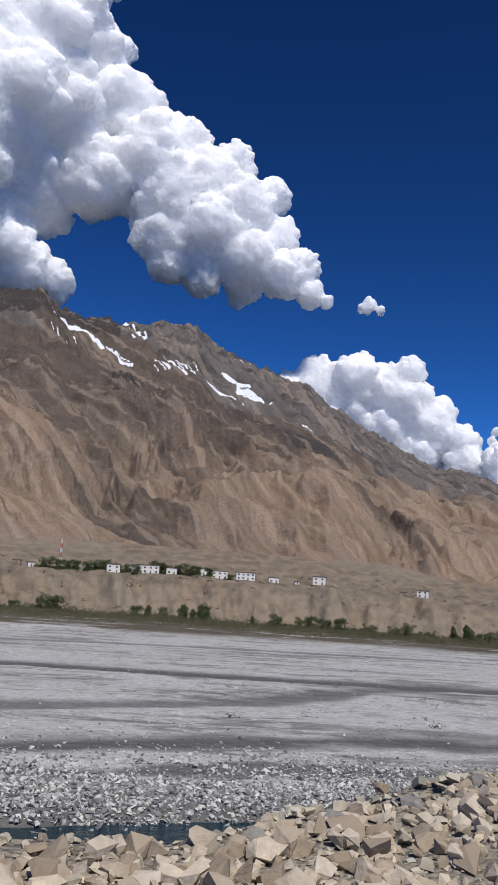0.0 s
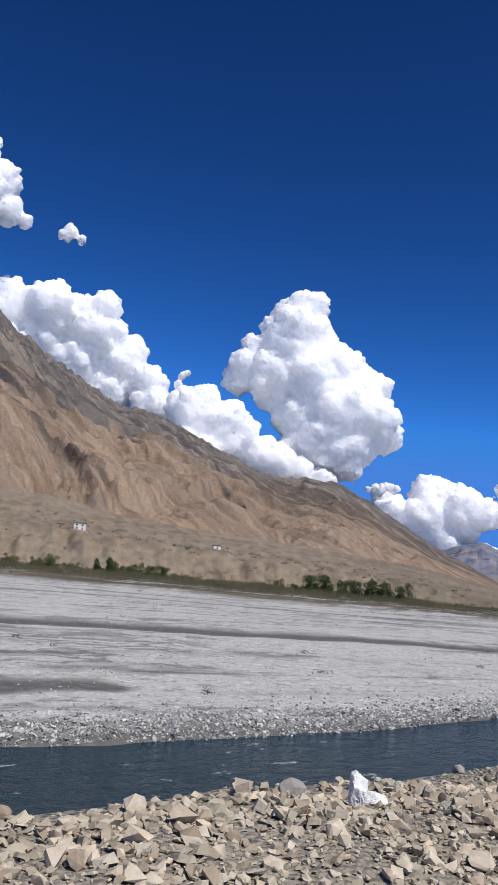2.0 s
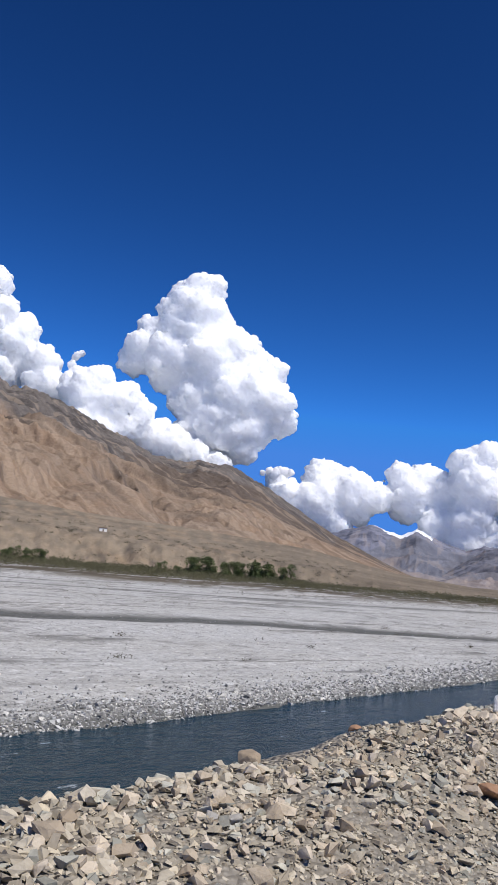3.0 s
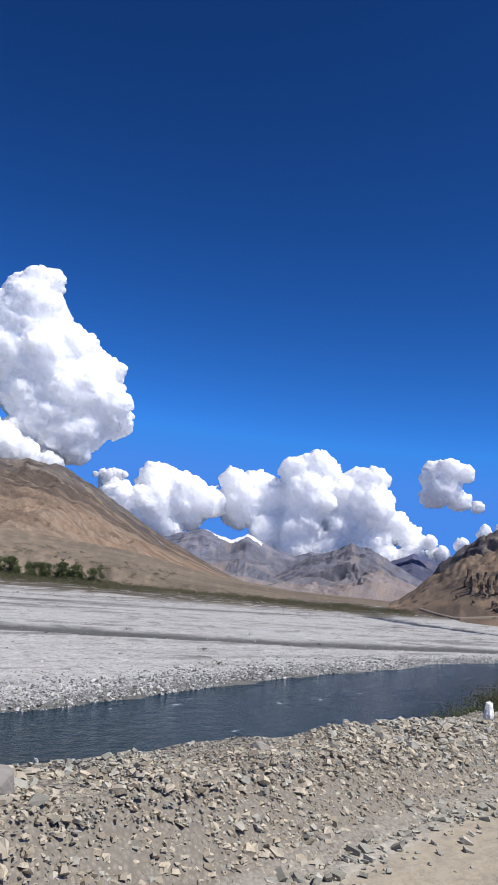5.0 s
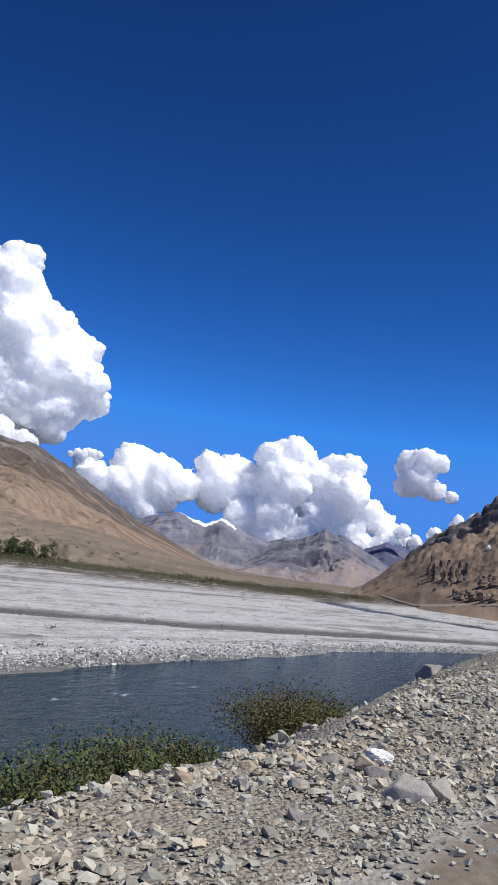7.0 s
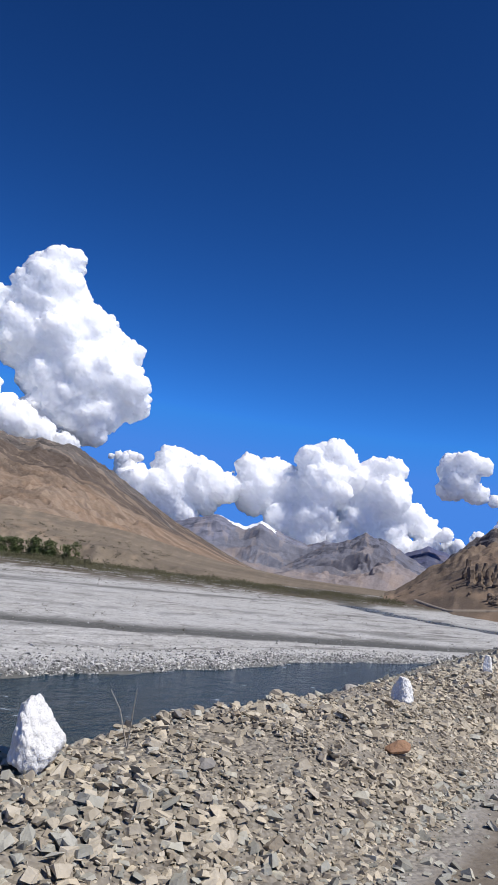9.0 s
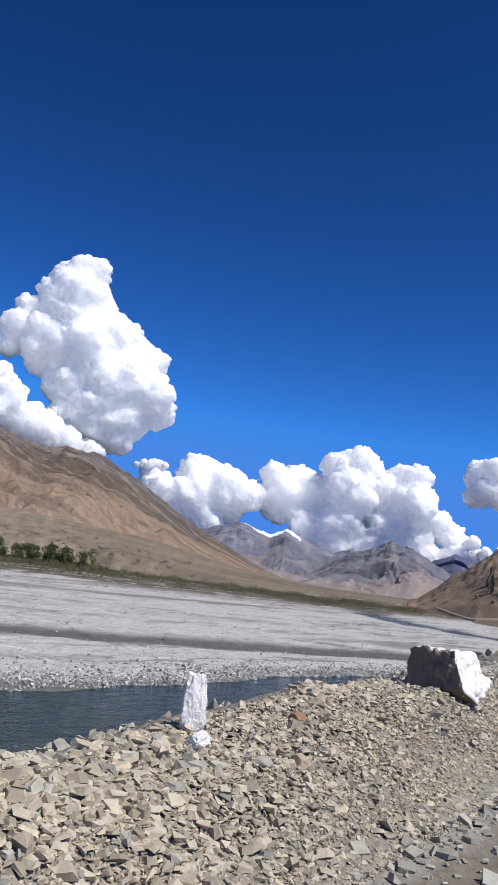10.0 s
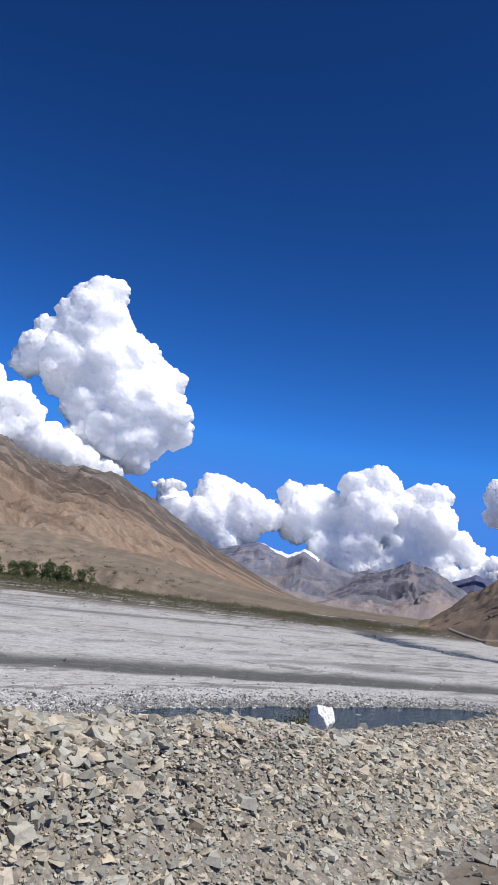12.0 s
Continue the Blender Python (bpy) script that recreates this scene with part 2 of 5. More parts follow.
def make_ground():
    k = Mat("ground")
    fine, mid, big = k.noise(9, 6), k.noise(1.3, 5), k.noise(0.05, 5)
    gravel = k.mix(mid, (0.36, 0.355, 0.345), (0.52, 0.515, 0.50))
    gravel = k.mix(k.ramp(big, (0.35, 0.0), (0.7, 0.75)), gravel, (0.40, 0.385, 0.355))
    gravel = k.mix(k.ramp(k.voronoi(2.2, k.stretch(1, 1, 1)), (0.0, 0.8), (0.35, 0.0)), gravel, (0.56, 0.555, 0.54))
    gravel = k.mix(k.ramp(k.noise(1.7, 8, None, 0.8), (0.38, 0.8), (0.48, 0.0)), gravel, (0.19, 0.187, 0.178))
    gravel = k.mix(k.ramp(k.noise(2.3, 8, None, 0.8), (0.53, 0.0), (0.64, 0.8)), gravel, (0.64, 0.635, 0.62))
    gravel = k.mix(k.ramp(k.noise(0.55, 9, None, 0.85), (0.40, 0.75), (0.47, 0.0)), gravel, (0.17, 0.167, 0.158))
    gravel = k.mix(k.ramp(k.noise(0.7, 9, None, 0.85), (0.54, 0.0), (0.60, 0.7)), gravel, (0.66, 0.655, 0.64))
    flow = k.stretch(0.04, 0.26, 1.0, 0.0, k.stretch(1, 1, 1, 0.36))
    gravel = k.mix(k.ramp(k.noise(1.0, 5, flow, 0.6), (0.34, 0.28), (0.46, 0.0)), gravel, (0.18, 0.175, 0.16))
    braid = k.noise(1.0, 6, k.stretch(0.008, 0.06, 1.0, 0.0, k.stretch(1, 1, 1, 0.33)), 0.66, 0.5)
    gravel = k.mix(k.math("MULTIPLY", k.ramp(braid, (0.465, 0.0), (0.488, 0.75), (0.502, 0.75), (0.52, 0.0)), k.ramp(big, (0.42, 0.0), (0.58, 1.0))), gravel, (0.115, 0.11, 0.10))
    wetness = k.math("MULTIPLY", k.attr("wet"), k.ramp(mid, (0.2, 0.75), (0.6, 1.0)))
    gravel = k.mix(wetness, gravel, (0.085, 0.085, 0.078))
    cell = k.voronoi(26, None, "Distance")
    soil = k.mix(k.ramp(cell, (0.15, 1.0), (0.5, 0.0)), (0.23, 0.203, 0.165), k.mix(k.noise(31, 6, None, 0.7), (0.24, 0.213, 0.174), (0.42, 0.38, 0.318)))
    soil = k.mix(0.3, soil, k.mix(mid, (0.25, 0.222, 0.18), (0.36, 0.325, 0.27)))
    road = k.mix(k.noise(0.6, 6), (0.125, 0.103, 0.077), (0.19, 0.158, 0.12))
    road = k.mix(k.attr("sand"), road, k.mix(k.noise(0.6, 6), (0.32, 0.275, 0.20), (0.42, 0.365, 0.275)))
    road = k.mix(k.ramp(fine, (0.45, 0.0), (0.75, 0.6)), road, (0.24, 0.215, 0.18))
    green = k.mix(k.noise(0.03, 6, k.stretch(0.5, 1.6, 1, 0.3)), (0.058, 0.050, 0.032), (0.130, 0.105, 0.072))
    col = k.mix(k.attr("stony"), gravel, soil)
    col = k.mix(k.attr("onroad"), col, road)
    strip = k.ramp(k.noise(1.0, 5, k.stretch(0.012, 0.09, 1.0, 0.0, k.stretch(1, 1, 1, 0.30)), 0.65), (0.40, 0.15), (0.47, 1.0))
    col = k.mix(k.math("MULTIPLY", k.attr("green"), strip), col, green)
    pit = k.math("MULTIPLY", k.math("MULTIPLY", k.attr("stony"), cell), -0.5)
    k.bump(k.math("ADD", pit, k.math("ADD", k.math("MULTIPLY", fine, 0.35), mid)), 0.7, 0.12)
    return k.done(col)


def make_water():
    k = Mat("river_water", rough=0.1, spec=0.06)
    rip = k.noise(0.8, 5, k.stretch(0.8, 1.25, 1, 0.12))
    k.bump(k.math("ADD", rip, k.math("MULTIPLY", k.noise(4.5, 3), 0.35)), 1.0, 0.36)
    foam = k.ramp(k.noise(0.7, 7, k.stretch(0.6, 1.5, 1, 0.12), 0.66), (0.64, 0.0), (0.70, 0.7))
    return k.done(k.mix(foam, k.mix(k.noise(0.06, 3), (0.011, 0.029, 0.042), (0.019, 0.042, 0.056)), (0.42, 0.46, 0.48)),
                  k.mix(foam, (0.09, 0.09, 0.09), (0.5, 0.5, 0.5)))


def make_rock(name, a, b, c, warm=0.3):
    """Broken stone whose pieces differ in tone."""
    k = Mat(name, rough=0.88)
    tone = k.ramp(k.island(), (0.0, a), (0.4, b), (0.75, c), (1.0, (c[0] * 1.12, c[1] * 1.08, c[2])))
    tone = k.mix(k.ramp(k.noise(22, 5), (0.35, 0.0), (0.75, 0.55)), tone, (b[0] * 0.66, b[1] * 0.62, b[2] * 0.56))
    k.bump(k.noise(45, 4), 0.35, 0.02)
    return k.done(tone)


def make_painted():
    """Boulder with uneven white road paint; the bare side shows brown rock."""
    k = Mat("whitewashed_rock", rough=0.75)
    bare = k.mix(k.noise(9, 6), (0.16, 0.12, 0.09), (0.36, 0.28, 0.20))
    mask = k.math("ADD", k.attr("paint"), k.math("MULTIPLY", k.math("SUBTRACT", k.noise(5, 8, None, 0.65), 0.5), 1.5))
    white = k.mix(k.noise(14, 4), (0.76, 0.745, 0.71), (0.88, 0.87, 0.84))
    white = k.mix(k.ramp(k.noise(17, 8, None, 0.72), (0.57, 0.0), (0.72, 0.35)), white, (0.42, 0.38, 0.32))
    k.bump(k.math("ADD", k.noise(9, 8, None, 0.68), k.math("MULTIPLY", k.voronoi(11), 0.3)), 0.75, 0.055)
    return k.done(k.mix(k.ramp(mask, (0.45, 0.0), (0.55, 1.0)), bare, white))


def make_mountain(name, low, mid, high, snow=False, grain=1.0, contrast=1.0):
    """Slope rock in zones: warm scree, brown slope, grey crag and dark bands lie where the attributes say."""
    k = Mat(name, rough=0.95, spec=0.15)
    c = contrast
    jit = k.math("MULTIPLY", k.math("SUBTRACT", k.noise(0.012 * grain, 7, None, 0.62), 0.5), 0.7)
    streaks = k.noise(0.02, 6, k.stretch(1, 1, 0.25))
    patch = k.noise(0.0075, 6, None, 0.6, 1.2)
    lo = k.mix(k.ramp(patch, (0.36, 0.0), (0.66, 1.0)), low, (low[0] * 1.05, low[1] * 0.96, low[2] * 0.88))
    md = k.mix(k.ramp(patch, (0.38, 0.0), (0.64, 1.0)), mid, (mid[0] * 0.7, mid[1] * 0.7, mid[2] * 0.72))
    col = k.mix(k.ramp(k.math("ADD", k.attr("warm"), jit), (0.28, 0.0), (0.78, 1.0)), md, lo)
    beds = k.math("ADD", k.attr("bed"), k.math("MULTIPLY", k.noise(0.02, 5), 0.6))
    high = k.mix(k.ramp(beds, (0.25, 0.0), (0.75, 1.0)), (high[0] * 0.62, high[1] * 0.62, high[2] * 0.64), (high[0] * 1.25, high[1] * 1.22, high[2] * 1.2))
    col = k.mix(k.ramp(k.math("ADD", k.attr("grey"), jit), (0.40, 0.0), (0.60, 1.0)), col, high)
    col = k.mix(k.ramp(k.math("ADD", k.attr("dark"), jit), (0.42, 0.0), (0.75, 0.85)), col, (0.052, 0.045, 0.043))
    col = k.mix(k.ramp(streaks, (0.42, 0.0), (0.72, 0.35 * c)), col, k.mix(0.5, col, (0.07, 0.055, 0.045)))
    scree = k.math("ADD", k.attr("scree"), k.math("MULTIPLY", k.math("SUBTRACT", k.noise(0.02 * grain, 5), 0.5), 0.6))
    col = k.mix(k.ramp(scree, (0.62, 0.0), (0.78, 0.6 * c)), col, k.mix(0.55, col, (0.44, 0.34, 0.25)))
    col = k.mix(k.ramp(scree, (0.18, 0.5 * c), (0.40, 0.0)), col, k.mix(0.6, col, (0.05, 0.036, 0.028)))
    grit = k.noise(0.16 * grain, 6, None, 0.7)
    col = k.mix(k.ramp(grit, (0.38, 0.32 * c), (0.50, 0.0)), col, k.mix(0.5, col, (0.03, 0.025, 0.02)))
    col = k.mix(k.ramp(grit, (0.55, 0.0), (0.68, 0.32 * c)), col, k.mix(0.5, col, (0.46, 0.40, 0.33)))
    if snow:
        white = k.math("GREATER_THAN", k.math("ADD", k.attr("snow"), k.math("MULTIPLY", k.math("SUBTRACT", k.noise(0.05, 7, None, 0.65), 0.5), 0.9)), 0.5)
        col = k.mix(white, col, (0.82, 0.84, 0.88))
    k.bump(k.math("ADD", k.noise(0.05 * grain, 6), k.math("MULTIPLY", k.noise(0.25 * grain, 4), 0.45)), 0.9, 7.0 * c / grain)
    return k.done(col)


def make_leaf(name, a, b):
    k = Mat(name, rough=0.7)
    k.b.inputs["Subsurface Weight"].default_value = 0.0
    return k.done(k.mix(k.noise(0.8, 3), k.mix(k.island(), a, b), (b[0] * 0.7, b[1] * 0.75, b[2] * 0.6)))


def plain(name, a, b, scale=3.0, rough=0.8, bump=0.3):
    k = Mat(name, rough=rough)
    n = k.noise(scale, 6)
    k.bump(n, bump, 0.03)
    return k.done(k.mix(n, a, b))


def make_cloud():
    """White vapour: light enters it and spreads inside."""
    k = Mat("cloud", rough=1.0, spec=0.0)
    k.b.inputs["Subsurface Weight"].default_value = 1.0
    k.b.inputs["Subsurface Radius"].default_value = (1, 1, 1)
    k.b.inputs["Subsurface Scale"].default_value = 260.0
    return k.done((0.998, 0.998, 0.998))


GROUND, RIVER = make_ground(), make_water()
RUBBLE = make_rock("broken_stone", (0.215, 0.209, 0.178), (0.35, 0.340, 0.288), (0.48, 0.465, 0.40))
RUBBLE_WARM = make_rock("warm_broken_stone", (0.27, 0.229, 0.173), (0.42, 0.370, 0.286), (0.55, 0.490, 0.388))
RUBBLE_TAN = make_rock("tan_block_stone", (0.30, 0.24, 0.172), (0.46, 0.382, 0.285), (0.60, 0.52, 0.415))
COBBLE = make_rock("river_cobble", (0.11, 0.11, 0.11), (0.32, 0.32, 0.31), (0.66, 0.655, 0.64))
PAINTED = make_painted()
SLOPE = make_mountain("brown_slope", (0.258, 0.196, 0.146), (0.140, 0.109, 0.087), (0.126, 0.113, 0.104), snow=True, contrast=0.9)
TERRACE = make_mountain("terrace_soil", (0.262, 0.215, 0.160), (0.212, 0.174, 0.130), (0.21, 0.172, 0.13), grain=3.0, contrast=0.55)
# distance haze is put into the FAR_ base colours as a blue cast
FAR_SNOW = make_mountain("haze_tinted_far_rock", (0.225, 0.21, 0.225), (0.175, 0.182, 0.222), (0.155, 0.165, 0.215), snow=True, contrast=0.5)
FAR_GREY = make_mountain("haze_tinted_crag_rock", (0.25, 0.225, 0.23), (0.175, 0.174, 0.203), (0.128, 0.134, 0.168), contrast=0.6)
FAR_DARK = make_mountain("haze_tinted_dark_ridge", (0.13, 0.14, 0.19), (0.09, 0.10, 0.16), (0.075, 0.085, 0.15), contrast=0.4)
HILL = make_mountain("tan_hillside", (0.235, 0.178, 0.130), (0.175, 0.134, 0.10), (0.17, 0.135, 0.108), grain=4.0, contrast=0.45)
CRAG = make_mountain("dark_crag", (0.19, 0.16, 0.14), (0.135, 0.127, 0.125), (0.12, 0.115, 0.12), grain=2.0)
LEAF = make_leaf("willow_leaf", (0.050, 0.070, 0.025), (0.112, 0.138, 0.052))
LEAF_DRY = make_leaf("dry_leaf", (0.085, 0.058, 0.024), (0.135, 0.105, 0.042))
SCRUB = make_leaf("scrub_leaf", (0.078, 0.076, 0.040), (0.150, 0.134, 0.078))
BUSH_DARK = make_leaf("dark_bush_leaf", (0.030, 0.030, 0.016), (0.070, 0.062, 0.036))
BARK = plain("bark", (0.10, 0.075, 0.05), (0.19, 0.15, 0.11), 8)
PLASTER = plain("limewashed_wall", (0.70, 0.68, 0.63), (0.82, 0.81, 0.78), 0.6)
MUD_ROOF = plain("mud_and_brushwood_roof", (0.10, 0.065, 0.045), (0.21, 0.16, 0.12), 1.2)
MUD_WALL = plain("mud_brick_wall", (0.25, 0.20, 0.15), (0.36, 0.30, 0.23), 0.8)
PANE = plain("dark_window", (0.02, 0.02, 0.025), (0.05, 0.05, 0.055), 2.0, 0.25)
RED_PAINT = plain("red_mast_paint", (0.45, 0.05, 0.03), (0.55, 0.08, 0.05), 2.0, 0.5)
WHITE_PAINT = plain("white_mast_paint", (0.72, 0.72, 0.72), (0.8, 0.8, 0.8), 2.0, 0.5)
CLOTH = plain("faded_green_cloth", (0.03, 0.14, 0.11), (0.07, 0.24, 0.19), 12, 0.9)
CLOUD = make_cloud()


# ---- mesh helpers ----
def mesh_of(name, verts, faces, material, attrs=None, flat=False):
    me = bpy.data.meshes.new(name)
    me.from_pydata(np.asarray(verts, float).tolist() if not isinstance(verts, list) else verts, [], faces)
    me.materials.append(material)
    for key, values in (attrs or {}).items():
        a = me.attributes.new(key, "FLOAT", "POINT")
        a.data.foreach_set("value", np.asarray(values, np.float32).ravel())
    if not flat:
        me.polygons.foreach_set("use_smooth", np.ones(len(me.polygons), bool))
    me.update()
    return me


def grid_faces(rows, cols):
    i = np.arange(rows - 1)[:, None] * cols + np.arange(cols - 1)[None]
    return np.stack([i, i + 1, i + cols + 1, i + cols], -1).reshape(-1, 4).tolist()


def part(name, bm, material, parent=None, label=""):
    """Links a bmesh as one mesh object under a thing or a part."""
    me = bpy.data.meshes.new(name)
    bm.to_mesh(me)
    bm.free()
    me.materials.append(material)
    ob = new(name, me)
    ob.parent = parent
    return tagged(ob, label)


def box(bm, x0, x1, y0, y1, z0, z1, bevel=0.0):
    r = bmesh.ops.create_cube(bm, size=1.0)
    for v in r["verts"]:
        v.co = Vector(((x0 + x1) / 2 + v.co.x * (x1 - x0), (y0 + y1) / 2 + v.co.y * (y1 - y0), (z0 + z1) / 2 + v.co.z * (z1 - z0)))
    if bevel:
        bmesh.ops.bevel(bm, geom=list({e for v in r["verts"] for e in v.link_edges}), offset=bevel, segments=1, affect="EDGES")
    return bm


# ---- ground, one sheet to the horizon ----
def spread(start, step, end, grow):
    out, x = [], start
    while abs(x - start) < abs(end - start):
        step *= grow
        x += step if end > start else -step
        out.append(x)
    return out


XS = np.array(sorted(spread(-8, 0.4, -1800, 1.13) + list(np.arange(-8, 140, 0.35)) + spread(140, 0.35, 4800, 1.075)))
SS = np.array(sorted(spread(-4, 0.3, -1500, 1.35) + list(np.arange(-4, 7, 0.2)) + list(np.arange(7, 50, 0.5)) + list(np.arange(50, 330, 2.2)) + spread(330, 3, 3800, 1.12)))
gx, gs = np.meshgrid(XS, SS, indexing="ij")
gy = gs + road_y(gx)
gz, g_wet, g_stony, g_green, g_road = ground_z(gx, gy)
ground = new("ground", mesh_of("ground", np.stack([gx, gy, gz], -1).reshape(-1, 3), grid_faces(len(XS), len(SS)), GROUND,
                               dict(wet=g_wet, stony=g_stony, green=g_green, onroad=g_road, sand=1 - smooth(70, 80, gx))))
tagged(ground, "dirt road, stony berm and pale grey gravel river flats", "ground", kind="structure")

wx = np.array(sorted(spread(-8, 4, -1500, 1.3) + list(np.arange(-8, 300, 6.0)) + spread(300, 6, 1200, 1.15)))
wy = np.array(list(np.arange(-60, 180, 6.0)) + spread(180, 8, 420, 1.2))
ax, ay = np.meshgrid(wx, wy, indexing="ij")
river = new("water", mesh_of("water", np.stack([ax, ay, WATER - floor_drop(ax)], -1).reshape(-1, 3), grid_faces(len(wx), len(wy)), RIVER))
tagged(river, "dark blue-green river running past gravel bars", "water", kind="structure")


# ---- mountains ----
ORIGIN = np.array([60.0, -4.0])


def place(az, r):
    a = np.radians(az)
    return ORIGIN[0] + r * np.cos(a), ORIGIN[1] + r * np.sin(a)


def terrace_z(az, r):
    """The far bank behind the scrub: a scarp, a sloping terrace, and the fans below the mountain."""
    az, r = np.asarray(az, float), np.asarray(r, float)
    x, y = place(az, r)
    az_k = [10, 22, 27, 33, 40, 48.6, 55, 59, 65, 73, 81, 110]
    z2 = np.interp(az, az_k, [-16, -14, -9, 0, 6, 14, 18, 21, 24, 27, 25, 30])
    z3 = np.interp(az, az_k, [-14, -10, 0, 22, 35, 46, 58, 73, 75, 77, 78, 80])
    foot = -6.9 - floor_drop(x)
    n = fbm(az * 0.9, r / 60, 4, 31)
    r1 = 555 + 25 * perlin(az * 0.35, r * 0, 32) + 12 * n
    r2 = r1 + 135 + 30 * perlin(az * 0.6, r * 0, 33)
    scarp = smooth(0, 1, (r - r1) / (r2 - r1))
    t = np.clip((r - r2) / (1060 - r2), 0, 1)
    gully = ridged(az * 0.55 + 0.3 * n, r / 200, 4, 35)
    z = foot - 2.5 + (z2 - foot + 2.5) * scarp + (z3 - z2) * t**1.5 - np.minimum(gully, 0.5) * 0.3 * np.sin(np.pi * scarp) + 3.2 * fbm(x / 34, y / 34, 4, 36) * np.sin(np.pi * np.clip(scarp, 0.02, 1) ** 0.7) + 1.6 * fbm(x / 60, y / 60, 4, 37) * (1 - t)
    return z


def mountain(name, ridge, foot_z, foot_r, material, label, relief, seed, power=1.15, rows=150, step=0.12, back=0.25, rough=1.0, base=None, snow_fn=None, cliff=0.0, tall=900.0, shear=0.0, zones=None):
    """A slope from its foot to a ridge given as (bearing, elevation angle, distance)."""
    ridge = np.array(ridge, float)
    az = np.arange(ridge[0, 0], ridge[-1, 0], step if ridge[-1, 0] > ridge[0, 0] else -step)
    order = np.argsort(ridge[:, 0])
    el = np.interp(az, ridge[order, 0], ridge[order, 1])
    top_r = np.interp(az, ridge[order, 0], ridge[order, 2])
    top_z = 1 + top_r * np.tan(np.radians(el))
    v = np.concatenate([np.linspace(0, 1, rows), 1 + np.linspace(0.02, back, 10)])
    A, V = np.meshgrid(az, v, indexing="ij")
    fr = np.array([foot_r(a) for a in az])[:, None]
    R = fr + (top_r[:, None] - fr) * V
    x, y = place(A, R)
    fz = foot_z(A, R * 0 + fr)
    tz = top_z[:, None]
    U = np.clip(V, 0, 1)
    prof = U**power
    if cliff:
        prof = prof + cliff * (smooth(0.72, 0.86, U) - smooth(0.0, 1.0, U)) * 0.5
    Z = fz + (tz - fz) * prof - np.maximum(V - 1, 0) * (tz - fz) * 1.1
    arc = np.radians(A) * 2000
    sl = arc - shear * U
    wx_ = sl / 560 + 0.45 * fbm(arc / 700, R / 600, 3, seed + 5)
    big = ridged(wx_, R / 1500, 4, seed, 0.55)
    cross = ridged((arc + 0.55 * shear * U) / 300 + 0.4 * fbm(arc / 400, R / 400, 3, seed + 7), R / 900, 4, seed + 8, 0.55)
    big = big + smooth(-0.1, 0.35, fbm(arc / 520, R / 420, 3, seed + 6)) * (np.minimum(cross, big) - big)
    small = ridged(sl / 95 + 0.5 * big, R / 330, 4, seed + 9)
    env = np.sin(np.pi * np.clip(U, 0, 1) ** 0.8) ** 0.8 * np.clip((tz - fz) / tall, 0.02, 1.0)
    Z = Z + relief * env * (0.75 * (big - 0.7)) + relief * 0.11 * env * small + relief * 0.075 * env * ridged(sl / 36 + 0.5 * small, R / 130, 4, seed + 14)
    Z = Z + rough * np.clip((tz - fz) / tall, 0.1, 1.0) * (fbm(arc / 60, R / 60, 5, seed + 20) * 5 * U + fbm(arc / 16, R / 25, 3, seed + 30) * (13 if zones else 7) * U**3 + (14 * U**4 * fbm(arc / 48, R / 90, 4, seed + 33) if zones else 0))
    vein = fbm((arc - 1.3 * shear * U) / 230, U * 3.0, 5, seed + 60)
    grey, warm, dark = zones(A, U, arc, vein) if zones else (smooth(0.62, 0.86, U + 0.3 * vein), 1 - smooth(0.15, 0.55, U + 0.3 * vein), U * 0)
    bands = U * 30 + 0.5 * vein if zones else Z / 22
    ledge = np.abs(((bands + 0.7 * fbm(arc / 160, R / 160, 3, seed + 41)) % 1) - 0.5) * 2
    Z = Z + rough * np.clip((tz - fz) / tall, 0.1, 1.0) * (19 if zones else 9) * (ledge - 0.5) * grey * smooth(0.5, 0.62, U) * (1 - smooth(0.96, 1.0, U))
    if base is not None:
        Z = np.maximum(Z, base(A, R))
    attrs = dict(grey=grey, warm=warm, dark=dark, scree=0.5 + 0.6 * fbm((arc - 1.25 * shear * U) / 34, U * 3.2, 5, seed + 63, 0.6), bed=0.35 + 0.6 * fbm(arc / 200, U * 34 + 0.4 * vein, 4, seed + 66))
    attrs["snow"] = snow_fn(A, U, big, small) if snow_fn else U * 0
    ob = new(name, mesh_of(name, np.stack([x, y, Z], -1).reshape(-1, 3), grid_faces(len(az), len(v)), material, attrs))
    return tagged(ob, label, "mountain", kind="structure")


# far bank terrace
ta, tr = np.meshgrid(np.arange(112, 12, -0.15), np.concatenate([np.arange(515, 720, 4), np.arange(720, 1120, 12)]), indexing="ij")
tx, ty = place(ta, tr)
tz = terrace_z(ta, tr)
terrace = new("far_terrace", mesh_of("far_terrace", np.stack([tx, ty, tz], -1).reshape(-1, 3), grid_faces(*ta.shape), TERRACE, dict(grey=tr * 0, warm=0.5 + 0.45 * fbm(ta * 1.3, tz / 6, 5, 77) + 0.15 * smooth(700, 600, tr) - 0.5 * (1 - smooth(28, 42, ta)), dark=0.3 * fbm(ta * 0.8, tz / 2.5, 3, 79), snow=tr * 0, scree=0.5 + 0.35 * fbm(ta * 2.2, tz / 4 + 0.4 * fbm(ta * 2, tr / 50, 3, 76), 4, 78), bed=tr * 0)))
tagged(terrace, "eroded tan river terrace below the village", "terrace", kind="structure")

